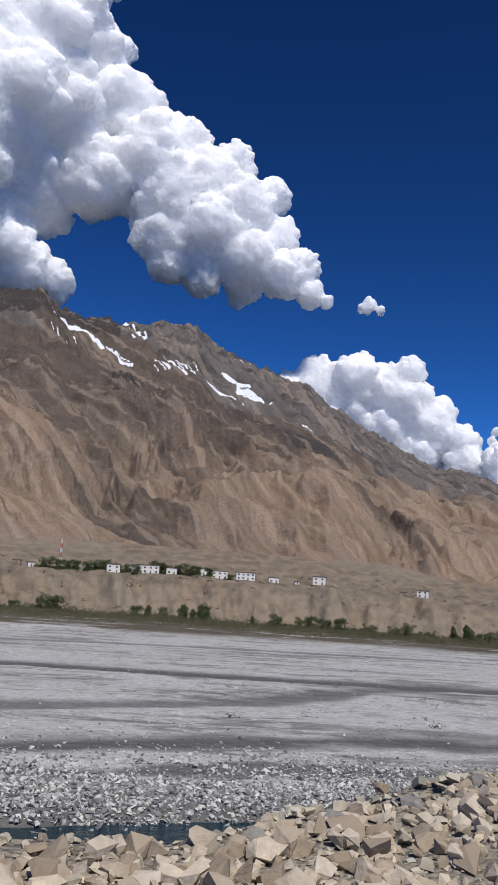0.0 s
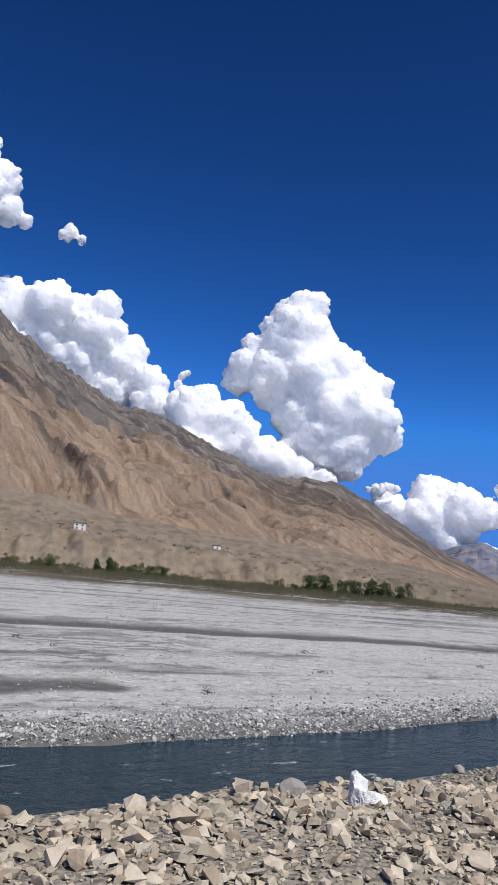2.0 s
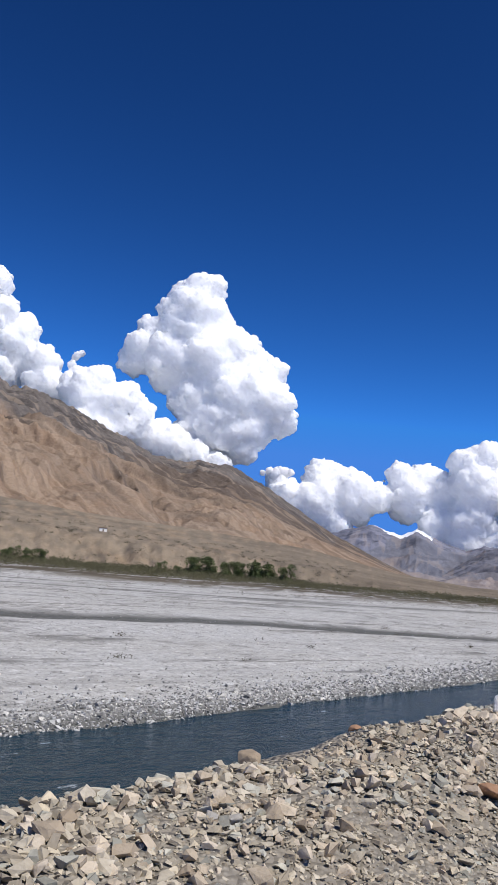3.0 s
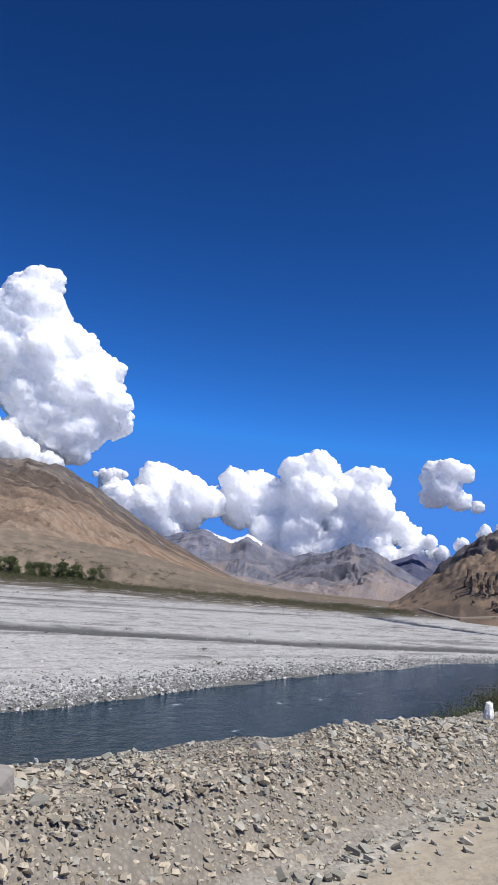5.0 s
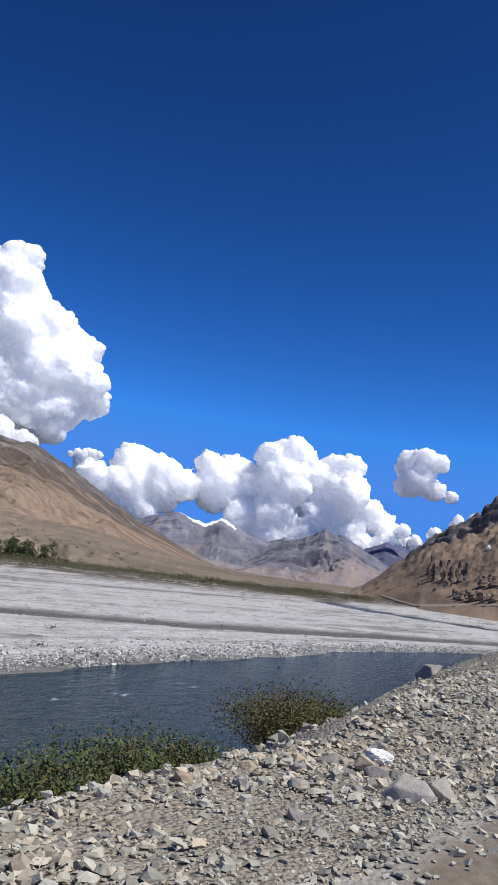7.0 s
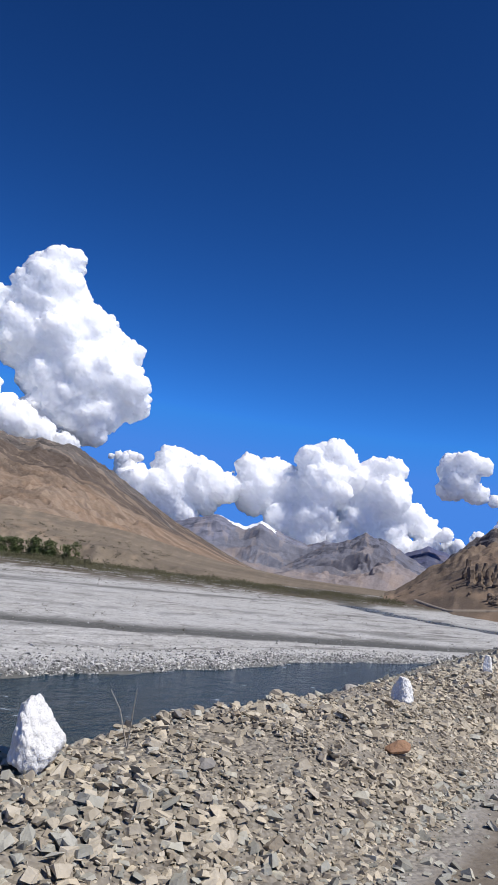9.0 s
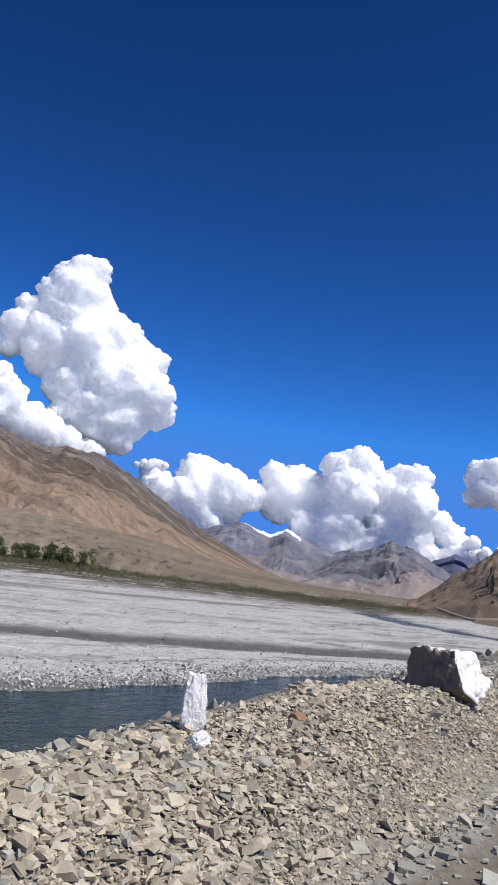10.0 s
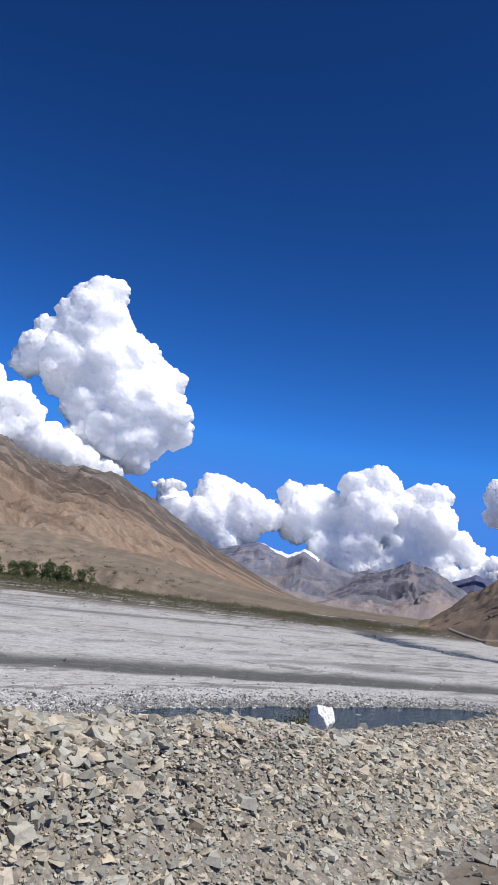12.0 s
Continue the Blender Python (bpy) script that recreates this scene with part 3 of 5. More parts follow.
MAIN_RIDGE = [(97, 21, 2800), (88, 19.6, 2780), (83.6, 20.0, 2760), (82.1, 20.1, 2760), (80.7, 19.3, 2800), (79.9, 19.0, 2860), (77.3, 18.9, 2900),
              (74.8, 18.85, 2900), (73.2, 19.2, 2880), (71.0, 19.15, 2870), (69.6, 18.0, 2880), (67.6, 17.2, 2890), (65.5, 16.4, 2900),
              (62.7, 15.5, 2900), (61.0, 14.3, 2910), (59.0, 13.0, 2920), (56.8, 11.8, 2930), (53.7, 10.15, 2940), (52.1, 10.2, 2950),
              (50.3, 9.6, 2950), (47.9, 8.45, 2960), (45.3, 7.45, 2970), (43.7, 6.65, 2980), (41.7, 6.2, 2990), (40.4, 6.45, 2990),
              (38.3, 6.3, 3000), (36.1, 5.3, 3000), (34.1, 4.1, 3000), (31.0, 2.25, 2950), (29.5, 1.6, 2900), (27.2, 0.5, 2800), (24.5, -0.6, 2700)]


# snow lying in gullies and on ledges: from (bearing, height share) to (bearing, height share), width
SNOW_LINES = [(81.6, 0.904, 78.9, 0.845, 0.25), (78.9, 0.845, 75.5, 0.769, 0.14), (75.9, 0.948, 74.4, 0.867, 0.18), (73.9, 0.789, 72.9, 0.745, 0.12), (72.9, 0.786, 71.7, 0.73, 0.14), (72.2, 0.781, 71.1, 0.737, 0.1),
              (70.2, 0.749, 68.8, 0.74, 0.12), (69.0, 0.813, 67.1, 0.799, 0.2), (67.9, 0.791, 65.5, 0.769, 0.16), (69.6, 0.754, 67.5, 0.752, 0.1), (63.2, 0.732, 62.2, 0.72, 0.12), (80.9, 0.808, 80.7, 0.781, 0.1),
              (79.7, 0.813, 79.5, 0.789, 0.08), (72.2, 0.98, 71.6, 0.961, 0.1), (68.1, 0.95, 66.6, 0.961, 0.14), (76.9, 0.99, 75.4, 0.99, 0.1)]


def main_snow(A, U, big, small):
    out = 0.0 * A
    rnd = random.Random(17)
    for a0, u0, a1, u1, w in SNOW_LINES:
        for k in range(3):
            sh = (0, 0) if k == 0 else (rnd.uniform(-0.7, 0.7), rnd.uniform(-0.015, 0.015))
            f0, f1 = (0, 1) if k == 0 else sorted((rnd.random(), rnd.random()))
            p, q = np.array((a0 + sh[0], (u0 + sh[1]) * 22)), np.array((a1 + sh[0], (u1 + sh[1]) * 22))
            p, q = p + (q - p) * f0, p + (q - p) * f1
            d = q - p
            t = np.clip(((A - p[0]) * d[0] + (U * 22 - p[1]) * d[1]) / max(d @ d, 1e-6), 0, 1)
            r = np.hypot(A - p[0] - t * d[0], U * 22 - p[1] - t * d[1])
            out = np.maximum(out, np.exp(-(r / (w * (0.75 if k == 0 else 0.5))) ** 2) * (1.0 if k == 0 else 0.8))
    return out


def main_zones(A, U, arc, vein):
    """Grey crags under the ridge, orange scree low on the flank, dark belts between."""
    g0 = np.interp(A, [30, 38, 46, 50, 56, 62, 70, 76, 80, 90], [0.90, 0.80, 0.75, 0.70, 0.66, 0.66, 0.71, 0.76, 0.90, 0.96])
    soft = np.interp(A, [50, 62], [0.2, 0.08])
    grey = smooth(g0 - soft, g0 + soft, U + 0.16 * vein)
    w0 = np.interp(A, [30, 40, 48, 56, 62, 66, 72, 78, 90], [0.62, 0.66, 0.60, 0.52, 0.40, 0.28, 0.13, 0.26, 0.42])
    stripes = fbm((arc - 1150 * U) / 130, U * 1.6, 5, 91) + 0.6 * fbm((arc - 700 * U) / 420, U * 2, 3, 92)
    warm = 0.46 + 2.0 * (w0 - U) + 0.85 * stripes
    belt = np.exp(-((U - g0 + 0.09) / 0.06) ** 2) * smooth(52, 60, A) * (1 - smooth(77, 80, A))
    cliff = smooth(75.6, 77.0, A) * smooth(0.83, 0.88, U)
    patch = np.exp(-((A - 75) / 4.5) ** 2 - ((U - 0.60) / 0.12) ** 2) + 0.75 * np.exp(-((A - 57.3) / 1.6) ** 2 - ((U - 0.19) / 0.07) ** 2) + 0.9 * smooth(0.9, 0.96, U) * np.exp(-((A - 39.3) / 1.2) ** 2) + 0.7 * np.exp(-((A - 68) / 3) ** 2 - ((U - 0.3) / 0.09) ** 2)
    dark = np.maximum.reduce([0.62 * belt, 1.3 * cliff, 0.6 * patch]) + 0.3 * vein
    return grey, np.clip(warm, 0, 1), np.clip(dark, 0, 1)


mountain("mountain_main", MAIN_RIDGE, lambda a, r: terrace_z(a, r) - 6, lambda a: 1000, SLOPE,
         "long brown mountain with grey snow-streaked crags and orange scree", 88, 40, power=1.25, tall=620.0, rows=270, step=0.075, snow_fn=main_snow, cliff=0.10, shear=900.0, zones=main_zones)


def far_snow(A, U, big, small):
    return np.clip((0.75 * np.exp(-((A - 26.2) / 1.3) ** 2 - ((U - 0.86) / 0.12) ** 2) + 0.5 * smooth(0.8, 0.97, U) * (1 - smooth(28.4, 29.2, A)) * smooth(23.6, 24.6, A)) * (0.75 + 0.5 * small), 0, 1)


def plain_z(a, r):
    return -8 - floor_drop(place(a, r)[0])


# the blue of the next three is haze in their base colour
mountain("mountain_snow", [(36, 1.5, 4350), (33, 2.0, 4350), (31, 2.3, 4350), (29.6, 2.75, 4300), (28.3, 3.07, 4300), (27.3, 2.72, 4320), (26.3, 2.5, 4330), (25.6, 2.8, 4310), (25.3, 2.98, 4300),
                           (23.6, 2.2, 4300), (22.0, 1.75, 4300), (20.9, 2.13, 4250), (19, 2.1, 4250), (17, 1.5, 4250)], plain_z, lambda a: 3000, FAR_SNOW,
         "distant mountain tinted blue-grey with haze, with a snowy summit bowl", 70, 50, tall=250.0, rows=120, step=0.05, snow_fn=far_snow, rough=0.8)
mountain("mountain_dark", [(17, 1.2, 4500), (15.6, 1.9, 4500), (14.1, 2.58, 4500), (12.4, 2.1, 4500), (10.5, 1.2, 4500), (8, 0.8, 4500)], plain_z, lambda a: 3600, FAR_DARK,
         "far dark mountain tinted blue with haze at the head of the valley", 30, 60, tall=200.0, rows=60, step=0.08, rough=0.6)
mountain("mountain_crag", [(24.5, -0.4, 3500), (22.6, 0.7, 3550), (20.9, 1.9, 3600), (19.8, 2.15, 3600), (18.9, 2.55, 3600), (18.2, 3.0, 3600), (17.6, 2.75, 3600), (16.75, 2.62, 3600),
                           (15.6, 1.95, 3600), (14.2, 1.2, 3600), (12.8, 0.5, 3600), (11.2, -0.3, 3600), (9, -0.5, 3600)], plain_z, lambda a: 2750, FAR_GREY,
         "craggy grey mountain, faintly haze-tinted, closing the valley", 75, 70, tall=220.0, rows=120, step=0.05, cliff=0.35)
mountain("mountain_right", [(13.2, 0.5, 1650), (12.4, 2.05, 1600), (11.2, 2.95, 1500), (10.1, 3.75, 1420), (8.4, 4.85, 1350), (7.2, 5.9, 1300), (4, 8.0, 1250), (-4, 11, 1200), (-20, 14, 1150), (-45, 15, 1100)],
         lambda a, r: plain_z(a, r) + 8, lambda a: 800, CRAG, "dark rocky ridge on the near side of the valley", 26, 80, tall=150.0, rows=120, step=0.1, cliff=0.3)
def hill_zones(A, U, arc, vein):
    """Eroded dark pinnacles and gullies on the tan hillside."""
    arc = arc / 3.0
    teeth = ridged(arc / 9, U * 5, 4, 94)
    dark = smooth(0.05, 0.35, fbm(arc / 26, U * 7, 4, 93)) * smooth(0.25, 0.4, U) * (0.3 + 0.4 * teeth)
    return U * 0, np.clip(0.55 + 0.9 * fbm(arc / 60, U * 3, 4, 95), 0, 1), np.clip(dark, 0, 1)


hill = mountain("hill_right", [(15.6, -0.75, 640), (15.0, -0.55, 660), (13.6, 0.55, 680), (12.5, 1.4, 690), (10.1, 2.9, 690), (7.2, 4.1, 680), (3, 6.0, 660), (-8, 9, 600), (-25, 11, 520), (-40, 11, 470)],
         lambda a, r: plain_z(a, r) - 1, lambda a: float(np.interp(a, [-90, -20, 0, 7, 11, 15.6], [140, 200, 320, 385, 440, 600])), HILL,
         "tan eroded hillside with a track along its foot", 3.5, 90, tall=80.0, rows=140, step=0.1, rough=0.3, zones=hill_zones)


# ---- on the near hillside ----
HILL_TREE = BVHTree.FromPolygons([v.co[:] for v in hill.data.vertices], [q.vertices[:] for q in hill.data.polygons])


def on_hill(az, el):
    """Where the hillside lies in a bearing and elevation angle from the middle of the drive."""
    a, e = radians(az), radians(el)
    hit = HILL_TREE.ray_cast(Vector((60, -4, 1)), Vector((math.cos(a) * math.cos(e), math.sin(a) * math.cos(e), math.sin(e))))[0]
    return hit


def spire_mesh(seed, squat):
    """A fluted, tapering rock pillar one metre high."""
    rnd = random.Random(seed)
    bm = bmesh.new()
    rings = []
    for k in range(7):
        t = k / 6
        r = (0.30 - 0.17 * t) * (1 + 0.25 * math.sin(t * 7 + seed)) * (2.0 if squat else 1.0)
        rings.append([bm.verts.new((math.cos(a) * r * rnd.uniform(0.7, 1.2) + 0.05 * t, math.sin(a) * r * rnd.uniform(0.7, 1.2), t * rnd.uniform(0.94, 1.0) - 0.1)) for a in (i * 0.698 for i in range(9))])
    for u, w in zip(rings[:-1], rings[1:]):
        for i in range(9):
            bm.faces.new((u[i], u[(i + 1) % 9], w[(i + 1) % 9], w[i]))
    bm.faces.new(rings[-1])
    me = bpy.data.meshes.new("rock_spire")
    bm.to_mesh(me)
    bm.free()
    return me


def hillside():
    rnd = random.Random(77)
    stone = plain("hill_outcrop_rock", (0.10, 0.075, 0.056), (0.24, 0.185, 0.14), 0.35, 0.95, 0.6)
    tall, squat = [spire_mesh(k, False) for k in range(5)], [spire_mesh(k + 9, True) for k in range(4)]
    for me in tall + squat:
        me.materials.append(stone)
    spots = [(8.3 + 0.17 * k, 0.62 + 0.25 * math.sin(k * 2.1), rnd.uniform(7, 12), tall) for k in range(14)]
    spots += [(6.5 + 0.2 * k, -0.62 + 0.12 * math.sin(k * 1.7), rnd.uniform(4, 6), squat) for k in range(13)]
    spots += [(5.8 + 0.35 * k, 0.5 + 0.3 * math.sin(k * 2.9), rnd.uniform(4, 7), squat) for k in range(5)] + [(11.2, -0.1, 3, squat), (9.4, 0.1, 3, squat), (10.2, -0.35, 2.5, squat)]
    for az, el, h, shapes in spots:
        p = on_hill(az, el)
        if p is None:
            continue
        ob = new("rock_spire" if shapes is tall else "outcrop", rnd.choice(shapes))
        ob.matrix_basis = pose(*p, rnd.gauss(0, 5), rnd.gauss(0, 5), rnd.uniform(0, 360)) @ Matrix.Diagonal((h, h, h, 1))
        tagged(ob, "eroded brown rock pillar on the tan hillside" if shapes is tall else "dark rock outcrop on the tan hillside", "rock", group="outcrops on the hillside")
    # a pale track cut along the foot of the hill
    az_t = np.linspace(5.6, 13.6, 90)
    el_t = np.interp(az_t, [5.5, 6.5, 9.2, 11.3, 12.4, 13.6], [-0.75, -0.84, -1.16, -1.42, -1.25, -1.0])
    pts = [(on_hill(a, e + 0.07), on_hill(a, e - 0.07)) for a, e in zip(az_t, el_t)]
    pts = [(u, w) for u, w in pts if u is not None and w is not None]
    vs = [q[:] for u, w in pts for q in (u + Vector((0, 0, 0.1)), w + Vector((0, 0, 0.5)), w + Vector((-0.8, 0, -1.5)))]
    fs = [(3 * k + j, 3 * k + j + 1, 3 * k + j + 4, 3 * k + j + 3) for k in range(len(pts) - 1) for j in (0, 1)]
    tagged(new("hill_track", mesh_of("hill_track", vs, fs, plain("track_dust", (0.26, 0.21, 0.155), (0.36, 0.30, 0.23), 0.4))), "pale dirt track cut along the foot of the hill", "track", kind="structure")
    # small white dome high on the slope
    p = on_hill(7.15, 2.65)
    if p is not None:
        top = new("shrine")
        top.matrix_basis = pose(p.x, p.y, p.z - 0.5)
        part("plinth", box(bmesh.new(), -1.5, 1.5, -1.5, 1.5, 0, 1.8, 0.1), PLASTER, top)
        bm = bmesh.new()
        bmesh.ops.create_uvsphere(bm, u_segments=16, v_segments=10, radius=1.25)
        bmesh.ops.translate(bm, vec=(0, 0, 2.1), verts=bm.verts)
        part("dome", bm, PLASTER, top)
        bm = bmesh.new()
        bmesh.ops.create_cone(bm, cap_ends=True, segments=10, radius1=0.5, radius2=0.1, depth=1.4, matrix=Matrix.Translation((0, 0, 3.9)))
        part("finial", bm, MUD_WALL, top)
        tagged(top, "small whitewashed domed shrine on the hillside", "shrine")


hillside()


# ---- clouds ----
def ball(level):
    bm = bmesh.new()
    bmesh.ops.create_icosphere(bm, subdivisions=level, radius=1.0)
    out = np.array([v.co[:] for v in bm.verts]), np.array([[v.index for v in f.verts] for f in bm.faces])
    bm.free()
    return out


BALL_V, BALL_F = ball(2)


def cloud(lobes, dist, label, seed):
    """Heaped cloud: lobes of (bearing, elevation, angular radius), each set with smaller puffs, joined into one skin."""
    rnd = random.Random(seed)
    puffs = []

    def puff(c, r):
        puffs.append((*c, r))

    for az, el, rad in lobes:
        d = dist + rnd.uniform(-60, 60)
        a, e = radians(az), radians(el)
        c = Vector((60 + d * math.cos(a), -4 + d * math.sin(a), 1 + d * math.tan(e)))
        r = d / math.cos(e) * math.tan(radians(rad))
        puff(c, r * 0.92)
        for _ in range(34):
            v = Vector((rnd.gauss(0, 1), rnd.gauss(0, 1), rnd.gauss(0.2, 1))).normalized()
            q = r * rnd.uniform(0.18, 0.4)
            p = c + v * (r - q * 0.75)
            puff(p, q)
            for _ in range(3):
                w = (v + Vector((rnd.gauss(0, 0.6), rnd.gauss(0, 0.6), rnd.gauss(0.1, 0.6)))).normalized()
                puff(p + w * q * 0.75, q * rnd.uniform(0.25, 0.45))
    q = np.array(puffs)
    verts = (BALL_V[None] * q[:, None, 3:] + q[:, None, :3]).reshape(-1, 3)
    faces = (BALL_F[None] + (np.arange(len(q)) * len(BALL_V))[:, None, None]).reshape(-1, 3).tolist()
    ob = new("cloud", mesh_of("cloud", verts, faces, CLOUD))
    m = ob.modifiers.new("skin", "REMESH")
    m.mode, m.voxel_size, m.use_smooth_shade = "VOXEL", 7.5, True
    soft = ob.modifiers.new("soft", "SMOOTH")
    soft.factor, soft.iterations = 0.5, 5
    for scale, force in ((90, 42), (36, 26), (16, 16), (8, 7)):
        t = bpy.data.textures.new("billow", "CLOUDS")
        t.noise_scale, t.noise_depth = scale, 3
        w = ob.modifiers.new("billow", "DISPLACE")
        w.texture, w.strength, w.mid_level, w.texture_coords = t, force, 0.5, "GLOBAL"
    return tagged(ob, label, "cloud", group="clouds over the valley")


cloud([(88.8, 29.8, 6.75), (84.2, 34.7, 4.87), (83.3, 39.2, 4.12), (82.0, 30.9, 4.12), (80.4, 34.5, 2.81), (78.6, 31.7, 3.19), (83.0, 26.6, 3.19), (86.2, 22.5, 3.75), (83.0, 21.3, 2.06), (81.1, 20.8, 1.57), (78.7, 27.7, 2.81), (76.4, 32.5, 1.95), (75.0, 29.9, 2.7), (76.2, 27.0, 1.5), (72.8, 30.2, 2.17), (73.3, 27.7, 2.81), (73.5, 24.8, 2.32), (72.9, 23.0, 1.42), (70.7, 28.3, 2.44), (70.2, 25.3, 2.81), (70.4, 22.5, 1.57), (68.7, 29.7, 1.57), (67.8, 27.1, 2.17), (67.2, 23.8, 2.25), (67.5, 21.9, 1.24), (65.8, 27.9, 1.31), (65.2, 25.2, 1.57), (64.6, 22.9, 1.69), (63.2, 23.5, 1.27), (62.6, 21.8, 1.05), (61.4, 21.3, 0.49), (77.8, 35.4, 0.97)],
      4400, "great white heaped cloud above the mountain", 1)
cloud([(63.4, 14.5, 1.97), (61.5, 15.6, 1.97), (58.9, 16.1, 1.96), (56.7, 15.6, 1.71), (55.2, 16.7, 1.07), (55.4, 14.6, 1.96), (59.4, 13.6, 2.15), (56.9, 12.6, 2.15), (53.8, 13.1, 1.85), (51.8, 12.0, 1.35), (52.9, 14.2, 0.86), (54.5, 10.8, 1.79), (51.4, 10.5, 1.49), (49.8, 9.8, 1.06), (62.2, 13.4, 1.79), (49.0, 8.5, 0.77)],
      4600, "white cumulus cloud behind the ridge", 2)
cloud([(41.3, 17.7, 1.44), (40.4, 18.2, 1.01), (42.4, 17.8, 0.8), (41.6, 16.0, 2.32), (43.2, 15.1, 1.12), (44.8, 13.5, 1.52), (45.6, 12.7, 1.01), (42.9, 13.3, 2.09), (40.2, 15.3, 1.68), (40.4, 13.4, 2.61), (38.4, 14.1, 1.68), (37.1, 13.1, 1.52), (35.9, 12.7, 1.2), (38.4, 11.4, 2.73), (36.0, 10.8, 1.84), (40.8, 11.0, 2.2), (43.0, 11.8, 1.12), (39.4, 9.1, 2.32), (37.3, 9.2, 2.09), (35.0, 9.7, 1.24), (40.9, 7.9, 1.68), (37.6, 7.7, 1.33), (44.2, 14.7, 1.39), (43.0, 16.3, 1.31), (44.2, 13.1, 1.31), (43.2, 12.5, 1.39), (45.3, 14.0, 1.01)],
      4600, "towering white cumulus cloud with soft grey base", 3)
cloud([(45.9, 10.1, 1.35), (48.2, 10.1, 2.25), (44.9, 9.1, 1.27), (46.4, 8.0, 1.87), (43.8, 7.7, 1.35), (42.3, 7.3, 1.42), (40.7, 6.9, 1.05), (39.3, 6.5, 0.82), (38.6, 6.3, 0.52), (48.4, 7.1, 2.25), (43.2, 8.4, 0.82)],
      4420, "low white cloud bank behind the slope", 4)
cloud([(34.1, 4.9, 0.86), (33.4, 4.0, 1.14), (32.0, 6.1, 1.22), (31.0, 5.8, 1.22), (32.0, 4.4, 1.72), (29.7, 5.0, 1.65), (28.2, 4.8, 1.22), (26.6, 6.4, 1.0), (25.0, 6.4, 1.14), (25.9, 5.1, 1.72), (23.6, 5.4, 1.57), (22.3, 7.4, 1.14), (20.8, 7.9, 1.17), (20.1, 7.3, 1.07), (21.3, 5.6, 1.96), (18.7, 5.9, 1.63), (17.9, 7.1, 1.06), (16.9, 7.2, 0.99), (17.0, 5.5, 1.58), (18.5, 4.0, 1.59), (21.9, 3.7, 1.71), (24.1, 3.4, 1.21), (15.6, 4.2, 1.19), (14.4, 3.5, 1.04), (16.6, 3.1, 1.12), (19.5, 2.8, 1.2), (29.6, 3.7, 0.93), (13.1, 3.4, 0.55), (33.2, 3.2, 1.2), (31.4, 3.3, 1.2), (24.2, 2.5, 1.2), (22, 2.2, 1.3), (20, 2.0, 1.3), (18, 2.0, 1.2), (16, 2.0, 1.1), (14.2, 2.4, 0.9), (12.5, 2.4, 0.7), (34.5, 4.4, 1.31), (33.2, 3.5, 1.31), (32.0, 2.9, 1.16), (30.6, 2.7, 1.01), (34.9, 5.6, 0.85), (29.2, 3.8, 0.93)],
      4750, "row of white cumulus clouds over the distant peaks", 5)
cloud([(13.0, 7.8, 0.99), (12.0, 8.2, 0.91), (11.0, 8.1, 0.63), (12.3, 6.9, 1.13), (13.0, 6.4, 0.85), (11.2, 6.3, 0.77), (10.1, 5.9, 0.48)],
      4250, "small white cumulus cloud", 6)
cloud([(12.2, 2.6, 0.6), (11.0, 3.4, 0.55), (9.6, 4.2, 0.5), (8.4, 4.6, 0.5)], 4750, "low white cloud behind the dark ridge", 7)
cloud([(58.2, 21.1, 0.5), (57.4, 20.8, 0.36), (58.7, 20.9, 0.26)], 4600, "small white puff of cloud", 8)
cloud([(49.4, 12.7, 0.36), (49.7, 12.1, 0.32), (49.1, 13.0, 0.24)], 4600, "small white puff of cloud", 9)
cloud([(35.9, 6.1, 0.24), (35.5, 6.2, 0.34), (35.1, 6.15, 0.38), (34.7, 6.22, 0.36), (34.3, 6.15, 0.3), (34.0, 6.2, 0.22)], 4550, "thin white shred of cloud", 10)


# ---- loose stone ----
def hulls(count, points, flat, seed):
    """Angular stones: convex hulls of random points, as vertex and triangle arrays."""
    rnd = random.Random(seed)
    out = []
    for _ in range(count):
        bm = bmesh.new()
        k = (1.0, rnd.uniform(0.65, 0.95), rnd.uniform(flat * 0.7, flat * 1.3))
        for _ in range(points):
            v = Vector((rnd.gauss(0, 1), rnd.gauss(0, 1), rnd.gauss(0, 1))).normalized() * rnd.uniform(0.8, 1.1)
            bm.verts.new((v.x * k[0], v.y * k[1], v.z * k[2]))
        r = bmesh.ops.convex_hull(bm, input=bm.verts[:])
        bmesh.ops.delete(bm, geom=list({g for g in r["geom_interior"] + r["geom_unused"] if isinstance(g, bmesh.types.BMVert)}), context="VERTS")
        bm.verts.ensure_lookup_table(), bm.verts.index_update()
        out.append((np.array([v.co[:] for v in bm.verts]), np.array([[v.index for v in f.verts] for f in bm.faces])))
        bm.free()
    return out


def blocks(count, seed):
    """Broken slabs: skewed boxes of twelve triangles."""
    g = np.random.default_rng(seed)
    faces = np.array([(0, 2, 1), (1, 2, 3), (4, 5, 6), (5, 7, 6), (0, 1, 4), (1, 5, 4), (2, 6, 3), (3, 6, 7), (0, 4, 2), (2, 4, 6), (1, 3, 5), (3, 7, 5)])
    out = []
    for _ in range(count):
        c = np.array([(a, b, d) for a in (-1, 1) for b in (-1, 1) for d in (-1, 1)], float)
        c = c * g.uniform(0.6, 1.0, (8, 3)) * [1.0, g.uniform(0.55, 0.95), g.uniform(0.2, 0.55)] + g.normal(0, 0.05, (8, 3))
        out.append((c, faces))
    return out


